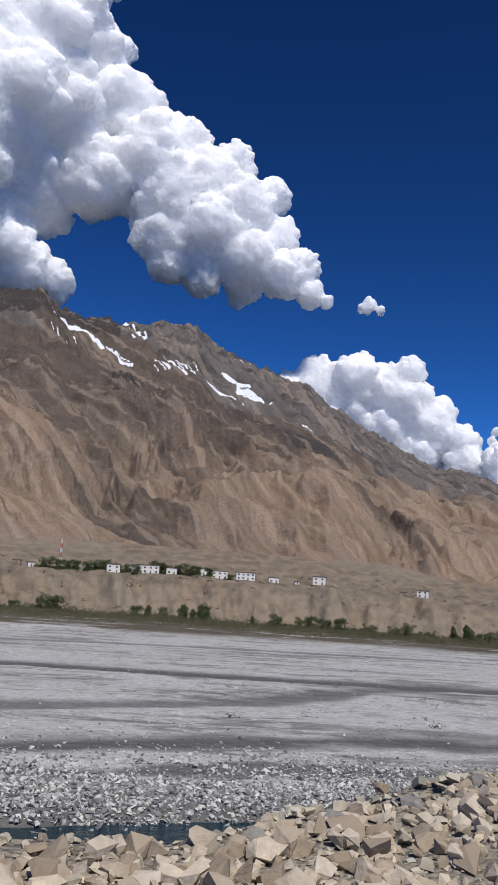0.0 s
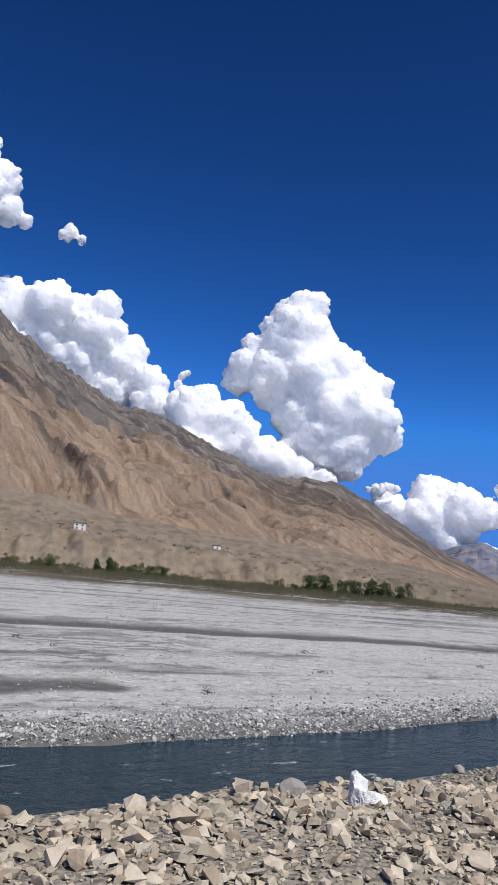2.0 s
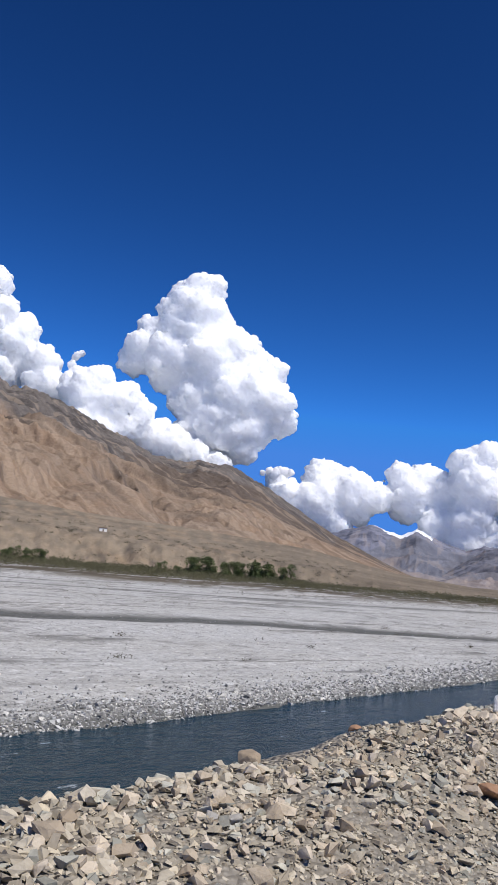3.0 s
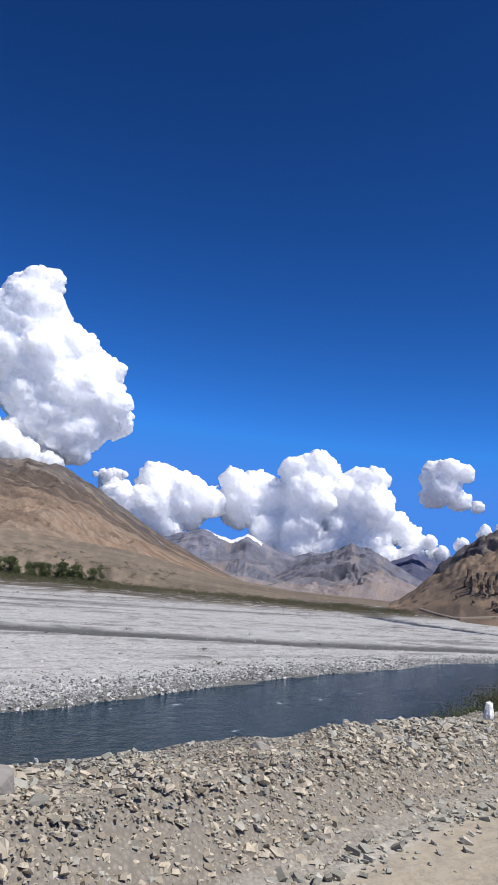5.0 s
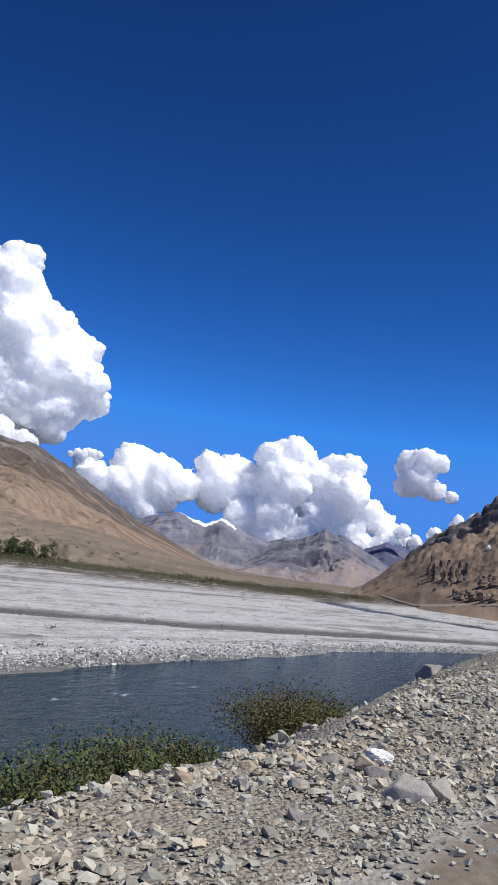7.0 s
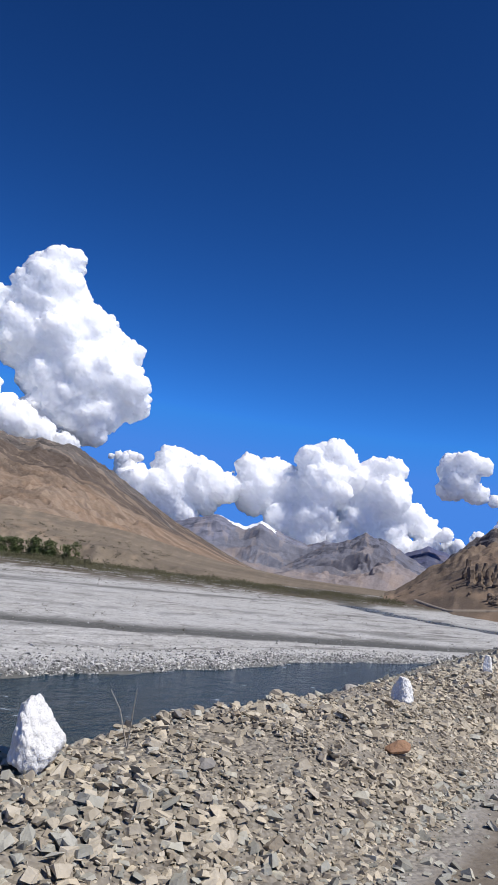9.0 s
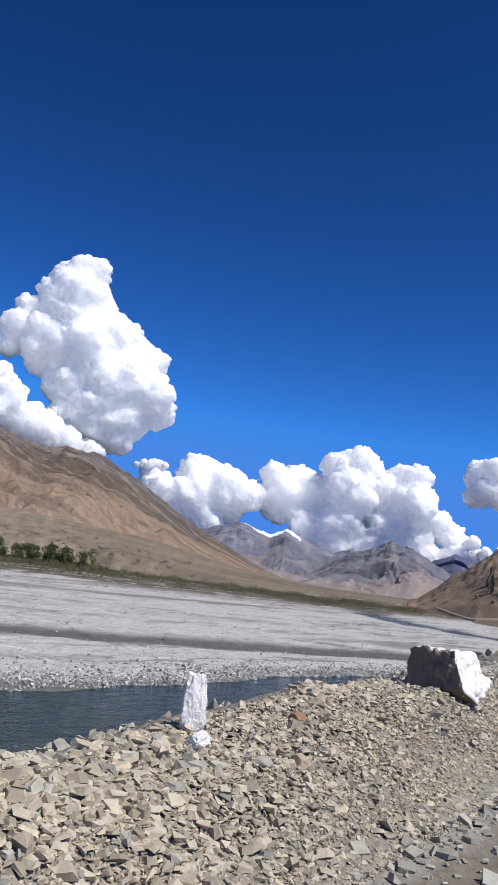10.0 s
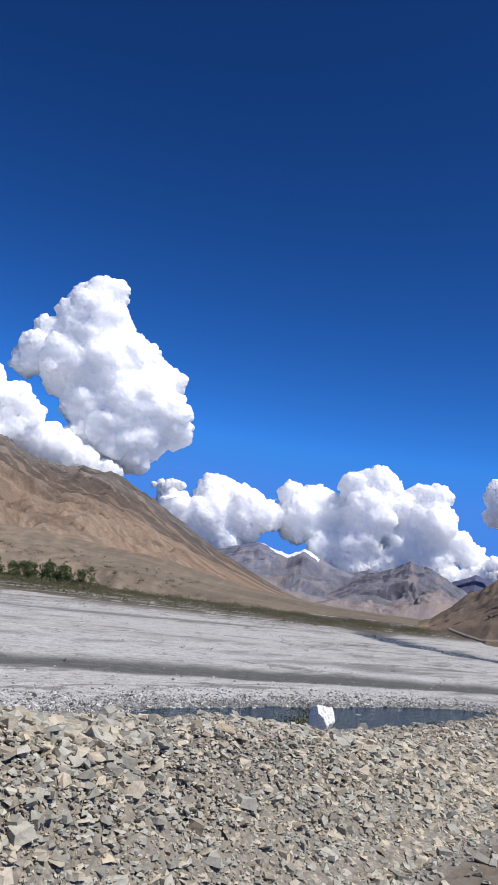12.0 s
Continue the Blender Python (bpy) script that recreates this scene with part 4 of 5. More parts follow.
def plates(count, seed):
    """Broken chips: uneven five-sided plates, sixteen triangles each."""
    g = np.random.default_rng(seed)
    faces = [(0, 2, 1), (0, 3, 2), (0, 4, 3), (5, 6, 7), (5, 7, 8), (5, 8, 9)]
    for i in range(5):
        j = (i + 1) % 5
        faces += [(i, j, 5 + j), (i, 5 + j, 5 + i)]
    out = []
    for _ in range(count):
        a = np.sort(np.arange(5) * 1.2566 + g.uniform(-0.45, 0.45, 5))
        r = g.uniform(0.75, 1.15, 5)
        k, h = g.uniform(0.5, 0.95), g.uniform(0.14, 0.4)
        low = np.stack([np.cos(a) * r, np.sin(a) * r * k, -h + g.normal(0, 0.07, 5)], 1)
        top = np.stack([np.cos(a + 0.1) * r * g.uniform(0.6, 0.95, 5), np.sin(a + 0.1) * r * k * g.uniform(0.6, 0.95, 5), h + g.normal(0, 0.12, 5)], 1)
        out.append((np.concatenate([low, top]), np.array(faces)))
    return out


def turned(n, rng, tilt):
    """Random turns: any way round z, tipped by about tilt radians."""
    a, b, c = rng.uniform(0, 6.283, n), rng.normal(0, tilt, n), rng.normal(0, tilt, n)
    ca, sa, cb, sb, cc, sc = np.cos(a), np.sin(a), np.cos(b), np.sin(b), np.cos(c), np.sin(c)
    z = np.zeros(n)
    rz = np.stack([np.stack([ca, -sa, z], -1), np.stack([sa, ca, z], -1), np.stack([z, z, z + 1], -1)], 1)
    ry = np.stack([np.stack([cb, z, sb], -1), np.stack([z, z + 1, z], -1), np.stack([-sb, z, cb], -1)], 1)
    rx = np.stack([np.stack([z + 1, z, z], -1), np.stack([z, cc, -sc], -1), np.stack([z, sc, cc], -1)], 1)
    return ry @ rx @ rz


def scatter(name, x, y, size, shapes, material, label, seed, tilt=0.4, lift=0.32, category="stones"):
    """Many small stones on the ground as one object."""
    rng = np.random.default_rng(seed)
    z = ground_z(x, y)[0] + lift * size
    which = rng.integers(0, len(shapes), len(x))
    vs, fs, base = [], [], 0
    for k, (V, F) in enumerate(shapes):
        m = np.nonzero(which == k)[0]
        if not len(m):
            continue
        P = np.einsum("nij,vj->nvi", turned(len(m), rng, tilt), V) * size[m][:, None, None] + np.stack([x[m], y[m], z[m]], -1)[:, None]
        vs.append(P.reshape(-1, 3))
        fs.append((F[None] + (base + np.arange(len(m)) * len(V))[:, None, None]).reshape(-1, 3))
        base += len(m) * len(V)
    ob = new(name, mesh_of(name, np.concatenate(vs), np.concatenate(fs).tolist(), material, flat=True))
    return tagged(ob, label, category, kind="stuff")


SHARDS, CHIPS, PEBBLES = plates(50, 3) + hulls(50, 9, 0.42, 3), blocks(20, 4), hulls(20, 7, 0.6, 5)
rng = np.random.default_rng(12)


def on_berm(n, x0, x1, s0, s1):
    x, s = rng.uniform(x0, x1, n), rng.uniform(s0, s1, n)
    return x, s + road_y(x)


def berm_stones():
    n = 205000
    x = np.concatenate([rng.uniform(-3, 132, n - 50000), rng.uniform(104, 126, 50000)])
    scale = np.interp(x, [0, 10, 18, 28, 40, 50, 62, 70, 76, 86, 95, 104, 112, 118, 126], [1.9, 1.8, 1.6, 1.35, 1.15, 0.95, 1.0, 1.15, 1.4, 1.4, 1.3, 1.15, 1.0, 0.95, 1.05])
    keep = rng.uniform(0, 1, n) < np.clip(1.1 / scale, 0.4, 1.0)
    x, scale = x[keep], scale[keep]
    n = len(x)
    near = np.interp(x, EDGE[:, 0], EDGE[:, 1]) - 0.05
    s = near + (np.interp(x, BERM[:, 0], BERM[:, 1]) + 0.3 - near) * rng.uniform(0, 1, n) ** 1.05
    clump = fbm(x / 2.2, s / 1.2, 3, 51)
    size = np.exp(rng.normal(math.log(0.0155), 0.5, n)) * scale * (1 + 0.5 * np.clip(clump, -0.7, 1)) * (0.65 + 0.35 * smooth(0, 0.5, s - near))
    size = np.clip(size, 0.008, 0.062)
    warm = rng.uniform(0, 1, n) < np.interp(x, [-7, 18, 30, 45, 62, 72, 92, 98, 106, 112, 140], [0.95, 0.9, 0.85, 0.85, 0.5, 0.3, 0.4, 0.8, 0.75, 0.35, 0.3]) + 0.45 * fbm(x / 5, s / 3, 2, 52)
    y = s + road_y(x)
    scatter("rubble", x[~warm], y[~warm], size[~warm], SHARDS, RUBBLE, "grey broken stones heaped along the roadside berm", 1, tilt=0.3, lift=0.34)
    scatter("rubble", x[warm], y[warm], size[warm], SHARDS, RUBBLE_WARM, "beige broken stones heaped along the roadside berm", 2, tilt=0.3, lift=0.34)
    n = 9500
    x = np.abs(rng.uniform(0, 1, n) ** 1.7 * 50) - 2
    near = np.interp(x, EDGE[:, 0], EDGE[:, 1]) + 0.15
    s = near + (np.interp(x, BERM[:, 0], BERM[:, 1]) + 0.15 - near) * rng.uniform(0, 1, n) ** 0.9
    size = np.clip(np.exp(rng.normal(math.log(0.044), 0.35, n)) * np.interp(x, [0, 20, 48], [1.1, 0.85, 0.7]), 0.02, 0.1)
    scatter("block_rubble", x, s + road_y(x), size, hulls(40, 13, 0.62, 21), RUBBLE_TAN, "chunky beige blocks packed along the berm", 9, tilt=0.5, lift=0.42)
    n = 120000
    x = np.concatenate([rng.uniform(-3, 130, n - 30000), rng.uniform(104, 122, 30000)])
    near = np.interp(x, EDGE[:, 0], EDGE[:, 1]) - 0.05
    s = near + (np.interp(x, BERM[:, 0], BERM[:, 1]) + 0.1 - near) * rng.uniform(0, 1, n) ** 1.3
    scatter("small_rubble", x, s + road_y(x), np.clip(np.exp(rng.normal(math.log(0.0125), 0.35, n)), 0.006, 0.03), hulls(40, 5, 0.5, 8), RUBBLE_WARM, "small beige chips between the berm stones", 8, tilt=0.4, lift=0.4)
    n = 26000
    x = np.concatenate([rng.uniform(28, 66, n - 15000), rng.uniform(90, 130, 15000)])
    near = np.interp(x, EDGE[:, 0], EDGE[:, 1]) + 0.02
    s = near + (np.interp(x, BERM[:, 0], BERM[:, 1]) - near) * rng.uniform(0, 1, n) ** 1.8
    scatter("slope_rubble", x, s + road_y(x), np.clip(np.exp(rng.normal(math.log(0.019), 0.42, n)), 0.009, 0.05), SHARDS, RUBBLE_WARM, "beige stone chips covering the foot of the berm", 11, tilt=0.3, lift=0.36)
    n = 16000
    x = rng.uniform(-5, 140, n)
    s = np.interp(x, EDGE[:, 0], EDGE[:, 1]) - np.abs(rng.normal(0, 0.28, n)) + 0.15
    scatter("road_gravel", x, s + road_y(x), np.clip(np.exp(rng.normal(math.log(0.018), 0.45, n)), 0.006, 0.05), CHIPS, RUBBLE, "small loose gravel at the road edge", 3)
    n = 24000
    x, y = on_berm(n, 78, 140, 3.6, 12.0)
    scatter("bank_stones", x, y, np.clip(np.exp(rng.normal(math.log(0.042), 0.45, n)), 0.02, 0.14), PEBBLES, RUBBLE, "grey stones strewn down the river bank", 4)


def river_stones():
    n = 48000
    x = np.concatenate([rng.uniform(-12, 205, n - 5000), rng.uniform(-8, 30, 5000)])
    wide = np.interp(x, [0, 26, 34], [6.0, 4.6, 2.4])
    d = np.abs(rng.normal(0, 1, n)) * wide * np.where(rng.uniform(0, 1, n) < 0.3, 1.8, 1.0) - 0.5
    y = np.interp(x, SHORE[:, 0], SHORE[:, 1]) + d
    size = np.clip(np.exp(rng.normal(math.log(0.085), 0.45, n)) * np.interp(x, [10, 30], [1.55, 1.0]), 0.04, 0.26)
    scatter("shore_cobbles", x, y, size, PEBBLES, COBBLE, "pale and dark river cobbles along the water's edge", 5, lift=0.25)
    n = 9000
    x, q = rng.uniform(-20, 260, n), rng.uniform(0, 1, n) ** 1.7
    y = np.interp(x, SHORE[:, 0], SHORE[:, 1]) + 4 + q * 75
    size = np.clip(np.exp(rng.normal(math.log(0.06), 0.45, n)), 0.03, 0.2)
    scatter("bar_cobbles", x, y, size, PEBBLES, COBBLE, "scattered cobbles on the dry gravel flats", 6, lift=0.2)
    n = 1500
    x = rng.uniform(-12, 30, n)
    y = np.interp(x, SHORE[:, 0], SHORE[:, 1]) - rng.uniform(0, 9, n)
    scatter("shallow_stones", x, y, rng.uniform(0.10, 0.24, n), PEBBLES, COBBLE, "wet stones breaking the shallow water", 7, lift=3.2 * 0.3)


def rock_mesh(seed, flat):
    """A larger broken block with chipped edges."""
    rnd = random.Random(seed)
    bm = bmesh.new()
    k = (1.0, rnd.uniform(0.6, 0.9), rnd.uniform(flat * 0.8, flat * 1.2))
    for _ in range(16):
        v = Vector((rnd.gauss(0, 1), rnd.gauss(0, 1), rnd.gauss(0, 1))).normalized()
        bm.verts.new((v.x * k[0], v.y * k[1], v.z * k[2]))
    r = bmesh.ops.convex_hull(bm, input=bm.verts[:])
    bmesh.ops.delete(bm, geom=list({g for g in r["geom_interior"] + r["geom_unused"] if isinstance(g, bmesh.types.BMVert)}), context="VERTS")
    bmesh.ops.bevel(bm, geom=bm.edges[:], offset=0.05, segments=1, affect="EDGES", clamp_overlap=True)
    me = bpy.data.meshes.new("rock")
    bm.to_mesh(me)
    bm.free()
    return me


def single_rock_material(name, a, b):
    k = Mat(name, rough=0.88)
    tone = k.mix(k.each(), a, b)
    tone = k.mix(k.ramp(k.noise(13, 6), (0.35, 0.0), (0.75, 0.5)), tone, (a[0] * 0.6, a[1] * 0.6, a[2] * 0.6))
    k.bump(k.noise(30, 5), 0.4, 0.03)
    return k.done(tone)


ROCK_GREY = single_rock_material("grey_block", (0.22, 0.205, 0.185), (0.42, 0.39, 0.345))
ROCK_TAN = single_rock_material("tan_block", (0.31, 0.24, 0.165), (0.52, 0.43, 0.31))
ROCK_RED = single_rock_material("rust_block", (0.33, 0.19, 0.11), (0.42, 0.26, 0.16))


def rocks():
    """Blocks among the rubble that can be told apart."""
    shapes = [rock_mesh(100 + k, 0.6) for k in range(12)]
    meshes = {}
    for tag, material in (("grey", ROCK_GREY), ("tan", ROCK_TAN), ("rust", ROCK_RED)):
        for k, me in enumerate(shapes):
            c = me.copy()
            c.materials.append(material)
            meshes[tag, k] = c
    rnd = random.Random(5)
    labels = dict(grey="grey angular stone block lying in roadside rubble", tan="beige angular stone block lying in roadside rubble", rust="rust-coloured stone block lying in roadside rubble")
    spots = []
    for _ in range(270):
        x = rnd.uniform(-4, 134)
        lat = float(np.interp(x, BERM[:, 0], BERM[:, 1]))
        s = rnd.uniform(2.2, lat + 0.4) if x < 76 or x > 90 else rnd.uniform(2.2, lat + 1.5)
        size = min(0.13, math.exp(rnd.gauss(math.log(0.045 if x > 25 else 0.065), 0.3)))
        tag = "rust" if rnd.random() < 0.04 else "tan" if rnd.random() < np.interp(x, [0, 20, 45, 140], [0.9, 0.75, 0.4, 0.2]) else "grey"
        spots.append((x, s, size, tag))
    # blocks piled high near the start, and round the gap in the berm
    spots += [(1.7 + 0.11 * k, 3.0 + 0.2 * ((k * 7) % 4), 0.085 + 0.013 * ((k * 5) % 5), "grey" if k % 4 == 1 else "tan") for k in range(18)]
    spots += [(6.2 + 0.1 * k, 3.1 + 0.17 * ((k * 7) % 4), 0.07 + 0.009 * ((k * 5) % 5), "grey" if k % 5 == 1 else "tan") for k in range(15)]
    spots += [(11.8, 3.5, 0.17, "grey"), (81.45, 1.75, 0.2, "grey"), (81.6, 1.6, 0.15, "grey"), (82.5, 2.75, 0.13, "grey"), (82.4, 2.4, 0.15, "tan"), (82.1, 2.2, 0.12, "grey"), (28.1, 3.05, 0.075, "grey"), (20.2, 3.5, 0.14, "tan"), (23.5, 3.3, 0.13, "grey")]
    spots += [(80.6 + 0.2 * k, 2.1 + 0.28 * ((k * 7) % 4), 0.08 + 0.010 * ((k * 5) % 5), "tan" if k % 4 == 1 else "grey") for k in range(15)]
    spots += [(33.5, 3.35, 0.13, "tan"), (28.2, 3.35, 0.1, "grey"), (107.9, 9.4, 0.62, "grey"), (102.1, 6.9, 0.26, "grey"), (103.0, 4.2, 0.16, "grey"), (52.3, 2.6, 0.15, "rust"), (54, 2.9, 0.16, "grey"),
              (57, 2.7, 0.14, "tan"), (60, 3.0, 0.16, "grey"), (98.6, 2.0, 0.11, "rust"), (119.3, 2.2, 0.13, "tan"), (40.9, 2.3, 0.12, "rust")]
    for x, s, size, tag in spots:
        y = s + float(road_y(x))
        ob = new("rock", meshes[tag, rnd.randrange(len(shapes))])
        ob.matrix_basis = pose(x, y, float(ground_z(x, y)[0]) + size * 0.22, rnd.gauss(0, 14), rnd.gauss(0, 14), rnd.uniform(0, 360)) @ Matrix.Diagonal((size, size, size, 1))
        tagged(ob, labels[tag], "rock", group="blocks along the berm")


def boulder(x, s, dims, turn, label, seed, paint, tip=0.0, sink=0.12, low_z=None, lean=0.0, name="boulder", material=None, category="boulder", cuts=None):
    """A rough block cut by flat faces. paint(p, n) tells where the whitewash lies, on the unit block."""
    rnd = random.Random(seed)
    bm = bmesh.new()
    bmesh.ops.create_icosphere(bm, subdivisions=5, radius=1.0)
    planes = [(Vector((rnd.gauss(0, 1), rnd.gauss(0, 1), rnd.gauss(0, 0.8))).normalized(), rnd.uniform(0.62, 0.86)) for _ in range(13)]
    planes = [(Vector(n).normalized(), d) for n, d in cuts] if cuts else planes
    for v in bm.verts:
        p = v.co.copy()
        for n, d in planes:
            k = p.dot(n)
            if k > d:
                p -= n * (k - d) * 0.92
        q = p * 2.2 + Vector((seed, 0, 0))
        p += p.normalized() * (0.09 * noise.fractal(q, 1.0, 2.0, 6) + 0.065 * noise.noise(q * 4) + 0.035 * noise.noise(q * 11))
        v.co = p
    bm.normal_update()
    spin = Matrix.Rotation(radians(turn), 3, "Z")
    values = [paint(v.co, spin @ v.normal) for v in bm.verts]
    me = bpy.data.meshes.new(name)
    bm.to_mesh(me)
    bm.free()
    a = me.attributes.new("paint", "FLOAT", "POINT")
    a.data.foreach_set("value", values)
    me.polygons.foreach_set("use_smooth", np.ones(len(me.polygons), bool))
    me.materials.append(material or PAINTED)
    ob = new(name, me)
    y = s + float(road_y(x))
    low = min((v.co.z for v in me.vertices))
    ob.matrix_basis = pose(x, y, (float(ground_z(x, y)[0]) - sink * dims[2] if low_z is None else low_z) - low * dims[2], tip, lean, turn) @ Matrix.Diagonal((*dims, 1))
    return tagged(ob, label, category)


berm_stones()
river_stones()
rocks()
white = lambda p, n: 0.9
G = "whitewashed road markers"
SQUARE = [((0.15, 0.1, 1), 0.8), ((1, 0.1, 0.25), 0.55), ((-1, 0.2, 0.1), 0.58), ((0.1, 1, 0.15), 0.55), ((-0.1, -1, 0.2), 0.56), ((0.7, -0.7, 0.3), 0.68), ((-0.6, -0.6, 0.6), 0.75)]
boulder(45.22, 3.1, (0.43, 0.27, 0.25), -54, "large leaning boulder, one end whitewashed, the other bare tan rock", 11, lambda p, n: 0.62 + 0.6 * p.x, tip=-6, low_z=0.24, lean=-27,
        cuts=[((1, 0.1, 0.3), 0.78), ((0.5, -0.3, 0.85), 0.62), ((-0.4, 0.1, 0.9), 0.6), ((-0.8, -0.4, 0.3), 0.72), ((0.3, -0.9, 0.1), 0.7), ((0.1, -0.6, -0.8), 0.66), ((0.8, -0.2, -0.6), 0.66), ((-0.6, 0.2, -0.7), 0.75), ((0, 0.9, 0.3), 0.7)])
boulder(74.15, 2.85, (0.30, 0.24, 0.19), 20, "pale boulder with patchy white and ochre faces", 12, lambda p, n: 0.62 + 0.3 * n.z)
boulder(108.98, 2.5, (0.43, 0.40, 0.36), 0, "large boulder, whitewashed front and dark bare side", 13,
        lambda p, n: 0.95 - 1.7 * max(0.0, -0.8 * n.x + 0.5 * n.y - 0.2) - 1.2 * max(0.0, -n.z - 0.3), low_z=-0.60,
        cuts=[((-0.85, 0.5, 0.12), 0.42), ((-0.2, -0.9, 0.45), 0.6), ((0.1, 0.05, 1), 0.62), ((0.35, -0.45, -0.85), 0.5), ((-0.6, 0.1, -0.8), 0.55), ((0.6, -0.5, 0.6), 0.72), ((0.7, 0.7, 0), 0.7)])
for x, y, w, h, sd in ((28.4, 2.76, 0.075, 0.125, 21), (37.62, 1.86, 0.09, 0.12, 22), (42.5, 1.51, 0.08, 0.10, 23), (67.2, -1.72, 0.085, 0.115, 24), (96.3, -5.62, 0.165, 0.20, 25), (99.9, -6.3, 0.11, 0.12, 26),
                       (102.97, -6.4, 0.07, 0.11, 27), (105.74, -6.46, 0.10, 0.185, 28), (115.3, -7.2, 0.085, 0.12, 29), (124.12, -7.82, 0.12, 0.12, 30)):
    tagged(boulder(x, y - float(road_y(x)), (w, w * 0.8, h), sd * 37, "upright whitewashed marker stone on the rubble berm", sd, white, sink=0.2, cuts=SQUARE if sd in (24, 26, 27, 28, 29) else None, name="marker_stone", category="marker stone"), group=G)
for x, y, w, h, sd in ((12.6, 3.75, 0.13, 0.07, 31), (16.35, 3.68, 0.15, 0.06, 32), (16.0, 3.7, 0.13, 0.04, 37), (28.65, 2.8, 0.09, 0.05, 38), (105.5, -6.66, 0.09, 0.05, 39), (33.0, 2.42, 0.21, 0.06, 33), (48.0, 0.95, 0.12, 0.05, 34), (112.3, -7.1, 0.1, 0.05, 35), (82.6, -4.5, 0.13, 0.06, 36)):
    tagged(boulder(x, y - float(road_y(x)), (w, w * 0.7, h), sd * 37, "flat whitewashed slab lying on the rubble", sd, white, sink=0.1, name="white_slab", category="stone slab"), group=G)


# ---- plants ----
def leaf_cloud(n, size, rng_, shape, width=0.6):
    """Small bent leaves inside a crown; shape() gives a point. Two triangles each."""
    vs, fs = [], []
    for k in range(n):
        c, out = shape()
        d = Vector((rng_.gauss(0, 1), rng_.gauss(0, 1), rng_.gauss(0.2, 0.8))).normalized()
        e = d.cross(Vector((rng_.gauss(0, 1), rng_.gauss(0, 1), rng_.gauss(0, 1)))).normalized()
        q = size * rng_.uniform(0.6, 1.3)
        b = len(vs)
        vs += [c - d * q * 0.5, c + e * q * width * 0.5, c + d * q * 0.5, c - e * q * width * 0.5 + d * q * 0.1]
        fs += [(b, b + 1, b + 2, b + 3)]
    return [v[:] for v in vs], fs


def limb(bm, pts, r0, r1, sides=6):
    """A tapered branch along points."""
    rings = []
    for k, p in enumerate(pts):
        d = (pts[min(k + 1, len(pts) - 1)] - pts[max(k - 1, 0)]).normalized()
        a = d.orthogonal().normalized()
        b = d.cross(a)
        r = r0 + (r1 - r0) * k / (len(pts) - 1)
        rings.append([bm.verts.new(p + (a * math.cos(t) + b * math.sin(t)) * r) for t in (i * 6.2832 / sides for i in range(sides))])
    for u, w in zip(rings[:-1], rings[1:]):
        for i in range(sides):
            bm.faces.new((u[i], u[(i + 1) % sides], w[(i + 1) % sides], w[i]))


def tree(seed, slim, label):
    """A valley tree one metre high, to be scaled: trunk, limbs, and a crown of leaf clumps in uneven masses."""
    rnd = random.Random(seed)
    top = new("tree")
    bm = bmesh.new()
    limb(bm, [Vector((0, 0, -0.03)), Vector((0.01, 0.01, 0.15)), Vector((-0.01, 0.02, 0.4)), Vector((0.01, 0, 0.7))], 0.035, 0.008)
    tips = []
    for k in range(9):
        a, h = rnd.uniform(0, 6.28), rnd.uniform(0.15, 0.6)
        q = Vector((math.cos(a), math.sin(a), rnd.uniform(0.5, 1.1))) * slim * rnd.uniform(0.25, 0.42)
        base = Vector((0, 0, h))
        limb(bm, [base, base + q * 0.5 + Vector((0, 0, 0.01)), base + q], 0.014, 0.004, 4)
        tips.append(base + q)
    part("trunk", bm, BARK, top)
    blobs = [(t + Vector((0, 0, 0.05)), rnd.uniform(0.14, 0.22) * (0.6 + 0.4 * slim)) for t in tips] + [(Vector((rnd.gauss(0, 0.05), rnd.gauss(0, 0.05), z)), 0.19 * (0.5 + 0.5 * slim)) for z in (0.14, 0.22, 0.3, 0.45, 0.6, 0.75, 0.87)] + [(Vector((rnd.gauss(0, 0.2) * slim, rnd.gauss(0, 0.2) * slim, rnd.uniform(0.08, 0.35))), 0.17) for _ in range(14)]

    def shape():
        c, r = rnd.choice(blobs)
        v = Vector((rnd.gauss(0, 1), rnd.gauss(0, 1), rnd.gauss(0, 1))).normalized() * r * rnd.uniform(0.5, 1.05)
        return c + v, v

    v, f = leaf_cloud(2600, 0.07, rnd, shape, 0.8)
    crown = new("crown", mesh_of("crown", v, f, LEAF))
    crown.parent = top
    return tagged(top, label, "tree")


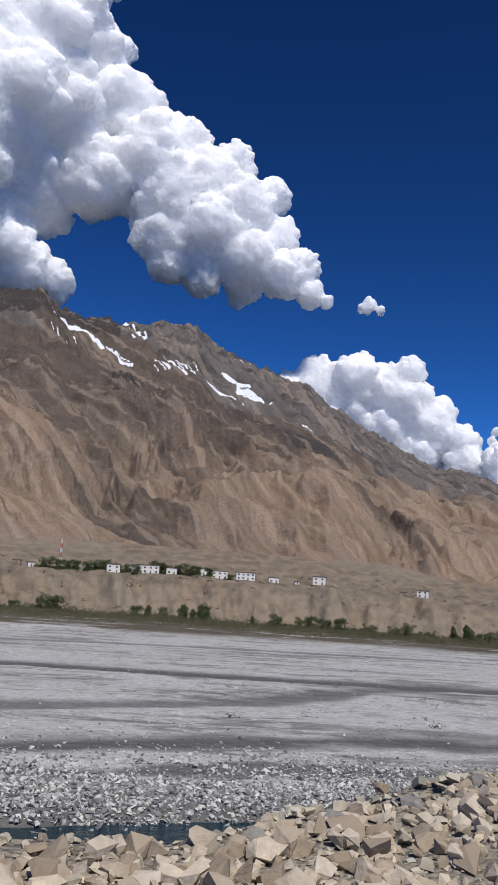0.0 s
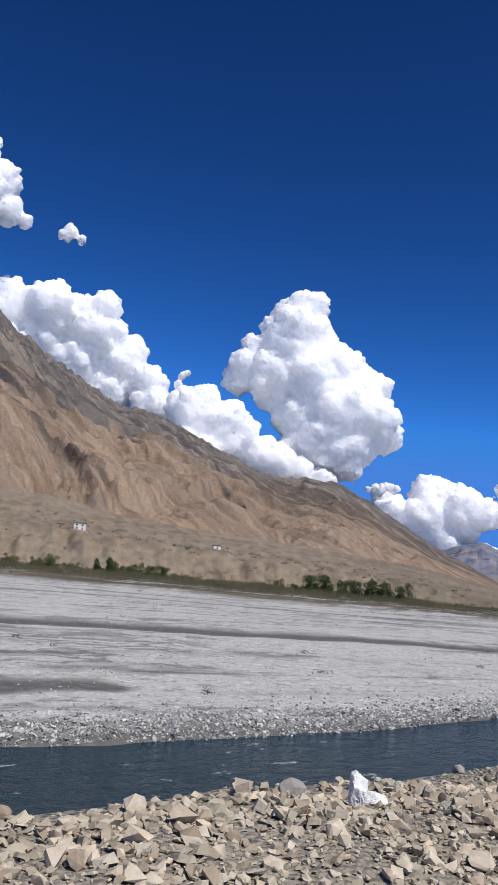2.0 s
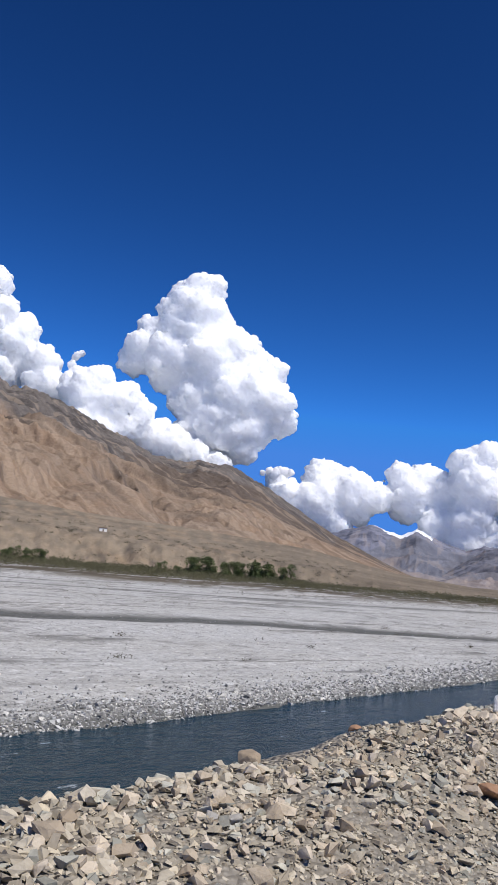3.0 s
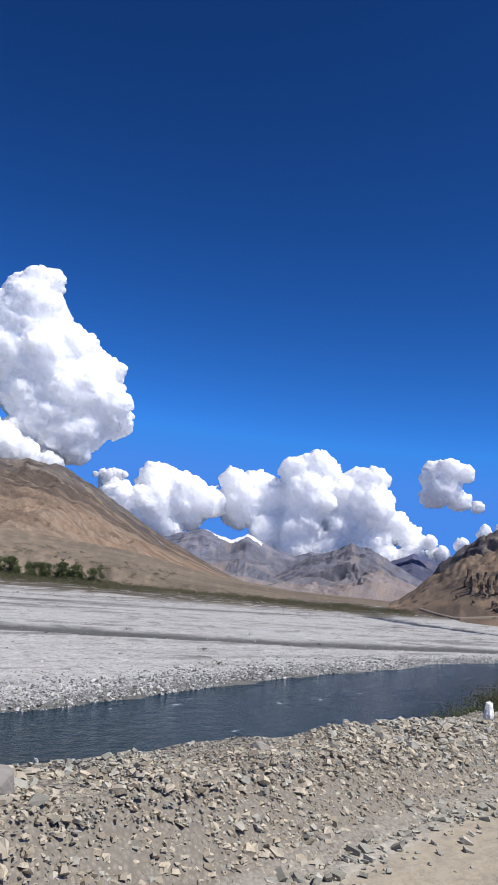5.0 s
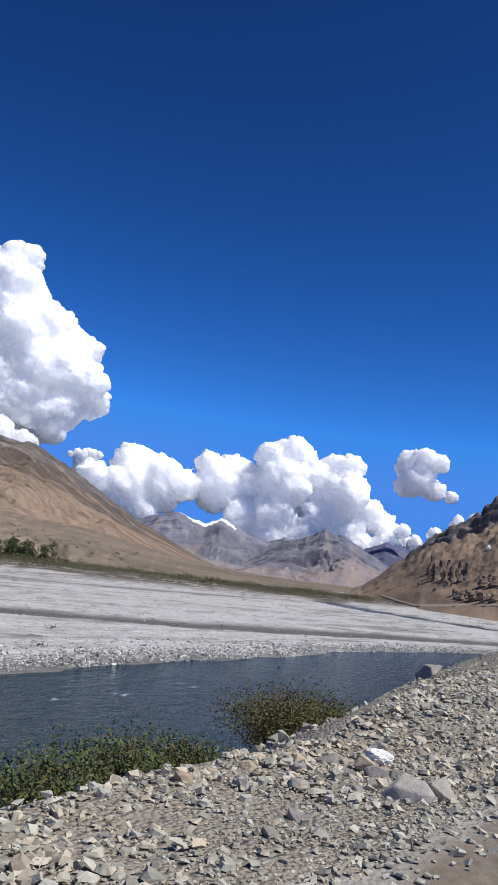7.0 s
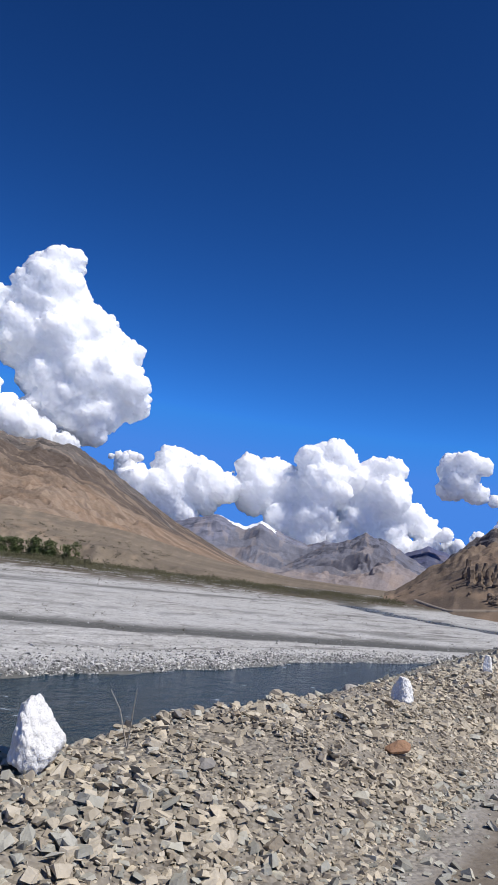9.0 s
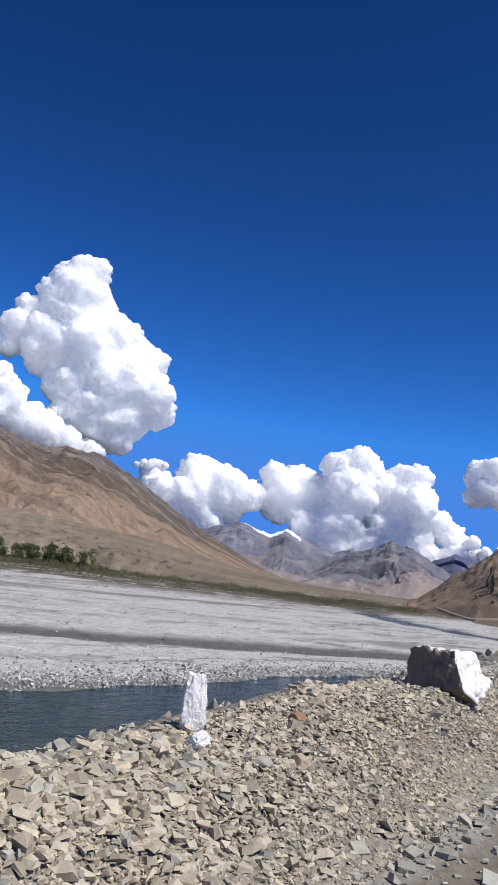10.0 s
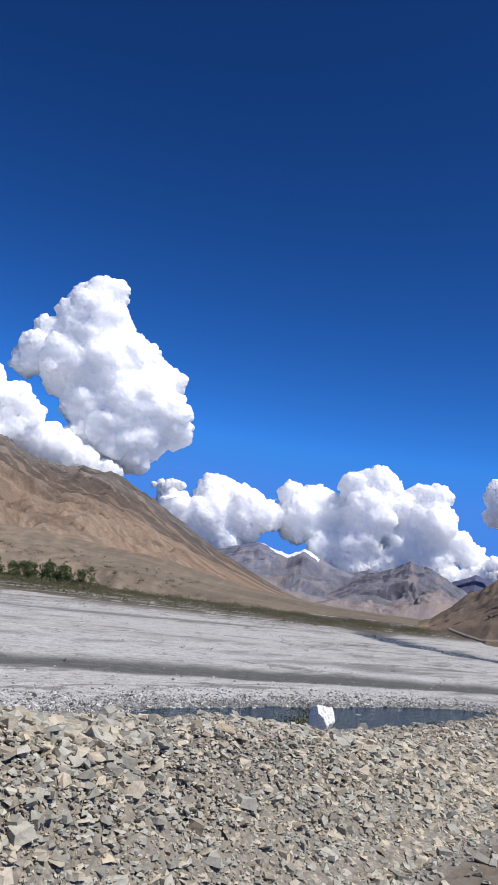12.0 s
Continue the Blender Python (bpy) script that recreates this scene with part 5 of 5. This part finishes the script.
def plant_trees():
    kinds = [tree(1, 0.55, "slender green poplar on the far river bank"), tree(2, 1.0, "round green willow on the far river bank"), tree(3, 1.25, "broad green willow on the far river bank"),
             tree(4, 0.75, "green willow on the far river bank")]
    # bearing, distance, width, height
    strip = [(84.97, 540, 10.5, 9), (84.07, 539, 10.5, 10), (76.86, 532, 5.1, 9), (75.54, 531, 5.9, 11), (74.81, 530, 4.4, 9), (74.08, 529, 8, 13), (69.0, 524, 10, 8), (70.7, 526, 3.5, 7.5),
             (67.4, 523, 8, 7), (66.7, 522, 7.5, 9), (65.7, 521, 8, 8), (64.7, 520, 7.5, 9), (62.6, 518, 7.5, 6), (60.1, 516, 9, 8), (60.9, 517, 7, 6), (56.9, 513, 4, 9), (56.0, 512, 5, 11),
             (54.8, 511, 8, 6), (78.7, 534, 6.6, 8), (77.9, 533, 4, 9), (86.7, 542, 6, 6), (55.7, 526, 5, 9), (54.4, 525, 9, 6.6), (53.3, 524, 9.5, 7.5), (52.3, 524, 8, 8), (44.2, 521, 7, 6),
             (41.9, 520, 11, 11), (40.9, 519, 11, 12.5), (39.5, 519, 9, 10), (38.7, 519, 7, 11), (37.5, 518, 10, 13), (36.6, 518, 9, 12), (35.5, 517, 11, 10), (43.0, 520, 4, 4.5), (58.5, 518, 6, 5)]
    village = [(82.4, 752, 12, 9.5), (80.4, 750, 8, 8), (79.8, 760, 9, 8), (79.3, 757, 8, 8), (77.6, 775, 8, 7), (75.6, 747, 12, 11), (74.1, 757, 16, 9), (72.1, 748, 7, 8), (81.1, 760, 8, 9), (75.0, 757, 8, 8), (76.9, 780, 7, 6), (83.2, 748, 11, 8), (78.2, 765, 9, 7), (77.2, 748, 9, 6), (73.4, 745, 10, 7), (72.9, 760, 8, 8), (70.6, 752, 7, 5), (81.6, 770, 8, 8), (79.0, 772, 9, 7)]
    rnd = random.Random(9)
    used = set()
    for spots, village_ in ((strip, False), (village, True)):
        for az, r, w, h in spots:
            ratio = w / h
            kind = 0 if ratio < 0.55 else 3 if ratio < 0.8 else 1 if ratio < 1.1 else 2
            base_w = (0.52, 0.78, 0.95, 0.64)[kind]
            x, y = (float(v) for v in place(az, r))
            z = float(terrace_z(az, r)) if village_ else max(float(ground_z(x, y)[0]), float(terrace_z(az, r)))
            m = pose(x, y, z - 0.15, 0, 0, rnd.uniform(0, 360)) @ Matrix.Diagonal((w / base_w, w / base_w, h, 1))
            ob = kinds[kind]
            if kind in used:
                k = ob.scale
                ob = copy_thing(ob, m @ Matrix.Diagonal((1 / k.x, 1 / k.y, 1 / k.z, 1)))
            else:
                used.add(kind)
                ob.matrix_basis = m
            tagged(ob, "green village tree beside the white houses" if village_ else "", group="village trees" if village_ else "trees along the far bank")


def scrub_clump(rnd, c, w, h, n, vs, fs):
    for _ in range(n):
        v = Vector((rnd.gauss(0, 0.42) * w, rnd.gauss(0, 0.42) * w, abs(rnd.gauss(0.35, 0.3)) * h))
        p = Vector(c) + v
        d = Vector((rnd.gauss(0, 0.5), rnd.gauss(0, 0.5), 1)).normalized()
        e = d.cross(Vector((rnd.gauss(0, 1), rnd.gauss(0, 1), 0.1))).normalized()
        q = rnd.uniform(0.3, 0.8) * min(w, h) * 0.3
        b = len(vs)
        vs += [(p - e * q * 0.6)[:], (p + e * q * 0.6)[:], (p + d * q + e * q * 0.3)[:], (p + d * q * 0.9 - e * q * 0.4)[:]]
        fs.append((b, b + 1, b + 2, b + 3))


def scrub():
    """Bushes of the flood plain and dark spots on the terrace."""
    rnd = random.Random(21)
    vs, fs = [], []
    for _ in range(7000):
        az, q = rnd.uniform(14, 92), rnd.random()
        r = 290 + 262 * q**0.5
        x, y = (float(v) for v in place(az, r))
        z, _, _, g, _ = ground_z(x, y)
        if g < 0.6 or (az < 34 and rnd.random() < 0.3):
            continue
        big = 1.0 + 1.2 * max(0.0, float(perlin(az * 0.7, r / 60, 61))) + 0.6 * q
        scrub_clump(rnd, (x, y, max(float(z), float(terrace_z(az, r)) if r > 530 else -99)), rnd.uniform(2, 4.5) * big, rnd.uniform(0.9, 1.8) * big * (0.85 if az < 34 else 1.35 if q > 0.7 else 1.0), 20, vs, fs)
    tagged(new("scrub", mesh_of("scrub", vs, fs, SCRUB)), "olive-brown riverside scrub covering the flood plain", "shrubs", kind="stuff")
    vs, fs = [], []
    known = [(84, 645, 3.5, 3), (83.4, 644, 4, 2.6), (81.4, 620, 3.5, 3), (84.4, 600, 3.5, 2.2), (85.5, 690, 12, 3), (81.3, 695, 12, 3), (78.2, 630, 8, 5), (74.7, 615, 4, 3), (73.6, 680, 9.5, 3.5), (72.8, 690, 4.5, 3.5),
             (73, 635, 4.5, 3.5), (74.8, 670, 6, 2.6), (64, 660, 4.4, 1.8), (63.6, 625, 3.5, 2.2), (58.6, 640, 2.6, 2.6), (58.2, 660, 2.2, 2.2)]
    for _ in range(620):
        known.append((rnd.uniform(30, 92), rnd.uniform(575, 900), rnd.uniform(1.4, 4.5), rnd.uniform(1.0, 2.4)))
    for az, r, w, h in known:
        x, y = (float(v) for v in place(az, r))
        scrub_clump(rnd, (x, y, float(terrace_z(az, r)) - 0.2), w, h, 34, vs, fs)
    tagged(new("terrace_scrub", mesh_of("terrace_scrub", vs, fs, BUSH_DARK)), "dark scattered bushes on the tan terrace", "shrubs", kind="stuff")


def bush(x, s, w, h, seed, label, dry=0.3, n=2600, leaf=0.06):
    """A riverside bush of thin stems and small leaves."""
    rnd = random.Random(seed)
    y = s + float(road_y(x))
    top = new("bush")
    top.matrix_basis = pose(x, y, float(ground_z(x, y)[0]) - 0.05)
    bm = bmesh.new()
    twigs = []
    for _ in range(34):
        a, lean = rnd.uniform(0, 6.28), rnd.uniform(0.1, 1.0)
        tip = Vector((math.cos(a) * w * 0.5 * lean, math.sin(a) * w * 0.5 * lean, h * rnd.uniform(0.7, 1.1) * (1.05 - 0.5 * lean * lean)))
        mid = Vector((tip.x * 0.4, tip.y * 0.4, tip.z * 0.55))
        limb(bm, [Vector((rnd.gauss(0, 0.08), rnd.gauss(0, 0.08), 0)), mid, tip], 0.014, 0.004, 4)
        twigs.append((mid, tip))
    part("branchwork", bm, BARK, top, "thin brown stems")

    def shape():
        m, t = rnd.choice(twigs)
        p = m.lerp(t, rnd.uniform(-0.5, 1.05))
        return p + Vector((rnd.gauss(0, 0.11), rnd.gauss(0, 0.11), rnd.gauss(0, 0.05))) * max(w, 0.5), t

    for name, k, material, label_ in (("foliage", 1 - dry, LEAF, "small green leaves"), ("dry_foliage", dry, LEAF_DRY, "dry ochre leaves")):
        v, f = leaf_cloud(int(n * k), leaf, rnd, shape, 0.5)
        ob = new(name, mesh_of(name, v, f, material))
        ob.parent = top
        tagged(ob, label_)
    return tagged(top, label, "bush", group="bushes on the river bank")


def dry_twigs(x, s, h, seed, label, n=14):
    rnd = random.Random(seed)
    y = s + float(road_y(x))
    bm = bmesh.new()
    for _ in range(n):
        a = rnd.uniform(0, 6.28)
        tip = Vector((math.cos(a) * h * rnd.uniform(0.2, 0.9), math.sin(a) * h * rnd.uniform(0.2, 0.9), h * rnd.uniform(0.5, 1)))
        limb(bm, [Vector((0, 0, 0)), tip * 0.5 + Vector((0, 0, 0.05)), tip], 0.004, 0.0015, 4)
    ob = part("dry_shrub", bm, PALE_TWIG, None)
    ob.matrix_basis = pose(x, y, float(ground_z(x, y)[0]))
    return tagged(ob, label, "shrub")


PALE_TWIG = plain("bleached_twig", (0.30, 0.26, 0.20), (0.46, 0.41, 0.33), 20)
plant_trees()
scrub()
bush(98.8, 10.7, 4.4, 1.9, 1, "wide olive and rust-tinged bush below the berm", 0.78, 16000, 0.09)
bush(101.2, 10.4, 2.6, 1.3, 2, "low dark green bush on the river bank", 0.3, 5200, 0.07)
bush(89.2, 9.2, 3.0, 1.7, 3, "dark green bush on the river bank", 0.25, 11000, 0.08)
bush(86.8, 8.8, 2.8, 1.2, 4, "dark green bush on the river bank", 0.25, 9000, 0.08)
bush(91.8, 9.6, 2.6, 1.2, 5, "dark green bush on the river bank", 0.3, 8000, 0.08)
bush(75.1, 6.0, 1.8, 1.15, 6, "sparse green willow shoots behind the berm", 0.15, 1900, 0.045)
bush(77.2, 6.2, 1.8, 1.0, 7, "sparse green willow shoots behind the berm", 0.2, 1900, 0.045)
bush(73.4, 5.8, 1.5, 0.85, 8, "sparse green willow shoots behind the berm", 0.2, 1500, 0.045)
bush(116.1, 2.75, 0.30, 0.12, 9, "small dark green tuft growing in rubble", 0.35, 1680, 0.03)
bush(127.6, 5.0, 1.0, 0.7, 10, "low green tuft behind the berm", 0.3, 2880, 0.04)
dry_twigs(113.6, 3.1, 0.2, 1, "leafless bleached shrub on the berm crest")
dry_twigs(114.3, 3.2, 0.16, 2, "leafless bleached shrub on the berm crest")
dry_twigs(96.9, 2.75, 0.34, 3, "thin dry stalk beside the marker stone", 2)


def debris(x, y, w, seed):
    """A low mound of flood wrack on the gravel."""
    rnd = random.Random(seed)
    vs, fs = [], []
    scrub_clump(rnd, (x, y, float(ground_z(x, y)[0]) - 0.05), w, 0.45, 70, vs, fs)
    tagged(new("flood_debris", mesh_of("flood_debris", vs, fs, DEBRIS)), "dark mound of flood debris on the gravel bar", "debris", group="mounds on the gravel bar")


DEBRIS = make_leaf("flood_wrack", (0.05, 0.045, 0.035), (0.12, 0.10, 0.075))
rnd_ = random.Random(44)
vs_, fs_ = [], []
for _ in range(1700):
    x_, q_ = rnd_.uniform(20, 420), rnd_.random()
    edge_ = float(np.interp(x_, GREEN_EDGE[:, 0], GREEN_EDGE[:, 1]))
    near_ = float(np.interp(x_, SHORE[:, 0], SHORE[:, 1]))
    y_ = edge_ - (edge_ - near_ - 14) * q_**1.6
    if perlin(x_ / 38, y_ / 14, 88) < -0.05:
        continue
    k_ = rnd_.uniform(0.25, 0.9) * (1.3 if q_ < 0.4 else 0.8)
    scrub_clump(rnd_, (x_, y_, float(ground_z(x_, y_)[0]) - 0.05), k_ * 1.3, 0.3 + 0.3 * k_, 14, vs_, fs_)
tagged(new("flats_scrub", mesh_of("flats_scrub", vs_, fs_, DEBRIS)), "low dark tufts and wrack dotted over the gravel flats", "shrubs", kind="stuff")
for k, (x, y, w) in enumerate(((59.4, 61.3, 1.1), (45.9, 59.9, 0.8), (85.0, 47.0, 1.0), (48.1, 42.0, 0.8), (127.0, 31.5, 0.8), (66, 42, 0.5), (98, 60, 0.9), (112, 46, 0.7), (140, 40, 0.7), (71, 75, 1.0), (30, 66, 0.9), (156, 60, 0.9))):
    debris(x, y, w, k)


# ---- village ----
def house(az, r, w, h, seed, mud=False):
    """A flat-roofed house: walls, brushwood parapet roof, rows of windows and a door; it faces the river."""
    rnd = random.Random(seed)
    x, y = (float(v) for v in place(az, r))
    w, h = w * 0.88, h * 0.82
    depth = min(w * 0.8, 9)
    top = new("house")
    top.matrix_basis = pose(x, y, float(terrace_z(az, r)) - 0.6, 0, 0, az - 90 + rnd.uniform(-12, 12))
    body = part("wall", box(bmesh.new(), -w / 2, w / 2, -depth / 2, depth / 2, 0, h + 0.6, 0.08), MUD_WALL if mud else PLASTER, top)
    part("roof", box(bmesh.new(), -w / 2 - 0.35, w / 2 + 0.35, -depth / 2 - 0.35, depth / 2 + 0.35, h + 0.6, h + 1.45, 0.1), MUD_ROOF, top, "dark brushwood roof edge")
    storeys = 2 if h > 5.5 else 1
    n = max(1, int(w / 3.9))
    for f in range(storeys):
        z0 = 1.3 + f * (h / storeys)
        for k in range(n):
            cx = (k + 0.5) * w / n - w / 2
            if f == 0 and k == n // 2:
                part("door", box(bmesh.new(), cx - 0.6, cx + 0.6, -depth / 2 - 0.05, -depth / 2 + 0.1, 0.5, 2.7), MUD_ROOF, top, "dark wooden door")
                continue
            wn_ = part("window", box(bmesh.new(), cx - 0.9, cx + 0.9, -depth / 2 - 0.08, -depth / 2 + 0.1, z0 + 0.1, z0 + 1.45), MUD_ROOF, top, "dark-framed window")
            part("pane", box(bmesh.new(), cx - 0.7, cx + 0.7, -depth / 2 - 0.11, -depth / 2 - 0.06, z0 + 0.25, z0 + 1.3), PANE, wn_)
    return tagged(top, "low mud-brick shed with a flat roof" if mud else "white flat-roofed village house with dark windows", "house", group="village houses")


for k, (az, r, w, h) in enumerate([(83.97, 770, 7, 4.3), (82.1, 775, 10.5, 4.8), (80.96, 775, 6.4, 5), (80.0, 765, 5.3, 4.5), (78.69, 742, 13, 8), (77.24, 792, 14, 5), (76.5, 786, 14, 5.5), (76.2, 738, 17, 7.8),
                                   (74.66, 752, 10.5, 6), (72.6, 768, 13, 6.5), (71.3, 764, 17, 8), (69.6, 742, 19, 7.5), (67.5, 765, 10.5, 5), (64.4, 752, 13, 8), (57.2, 765, 11.5, 7), (65.9, 762, 4.5, 2.6)]):
    house(az, r, w, h, k)
house(58.5, 768, 7.5, 2.8, 40, True)
house(70.3, 775, 8, 3.0, 41, True)
house(47.6, 800, 8, 3.6, 42)
house(84.9, 768, 8, 3.4, 43, True)


def mast():
    """Red and white lattice mast."""
    az, r, h = 81.93, 800, 27.0
    x, y = (float(v) for v in place(az, r))
    top = new("radio_mast")
    top.matrix_basis = pose(x, y, float(terrace_z(az, r)) - 0.3)
    n = 6
    for k in range(n):
        z0, z1 = h * k / n, h * (k + 1) / n
        w0, w1 = 1.5 - 1.1 * k / n, 1.5 - 1.1 * (k + 1) / n
        bm = bmesh.new()
        c0 = [Vector((a * w0, b * w0, z0)) for a, b in ((-1, -1), (1, -1), (1, 1), (-1, 1))]
        c1 = [Vector((a * w1, b * w1, z1)) for a, b in ((-1, -1), (1, -1), (1, 1), (-1, 1))]
        for i in range(4):
            limb(bm, [c0[i], c1[i]], 0.14, 0.12, 4)
            limb(bm, [c0[i], c1[(i + 1) % 4]], 0.08, 0.08, 4)
            limb(bm, [c1[i], c1[(i + 1) % 4]], 0.08, 0.08, 4)
        part("lattice_section", bm, WHITE_PAINT if k % 2 else RED_PAINT, top)
    tagged(top, "red and white lattice radio mast above the village", "mast")


mast()


def cloth():
    """A torn strip of netting among the stones."""
    rnd = random.Random(3)
    bm = bmesh.new()
    rows = []
    for i in range(22):
        t = i / 21
        rows.append([bm.verts.new((t * 0.62, 0.06 * math.sin(t * 9) + j * 0.03 - 0.04 + rnd.gauss(0, 0.006), 0.03 + 0.035 * math.sin(t * 13 + j) + rnd.gauss(0, 0.006))) for j in range(4)])
    for a, b in zip(rows[:-1], rows[1:]):
        for j in range(3):
            bm.faces.new((a[j], a[j + 1], b[j + 1], b[j]))
    bmesh.ops.solidify(bm, geom=bm.faces[:], thickness=0.004)
    ob = part("torn_cloth", bm, CLOTH, None)
    x, s = 43.9, 2.05
    y = s + float(road_y(x))
    ob.matrix_basis = pose(x, y, float(ground_z(x, y)[0]) + 0.04, 0, 6, 12)
    tagged(ob, "torn strip of faded green netting on the stones", "cloth")


cloth()
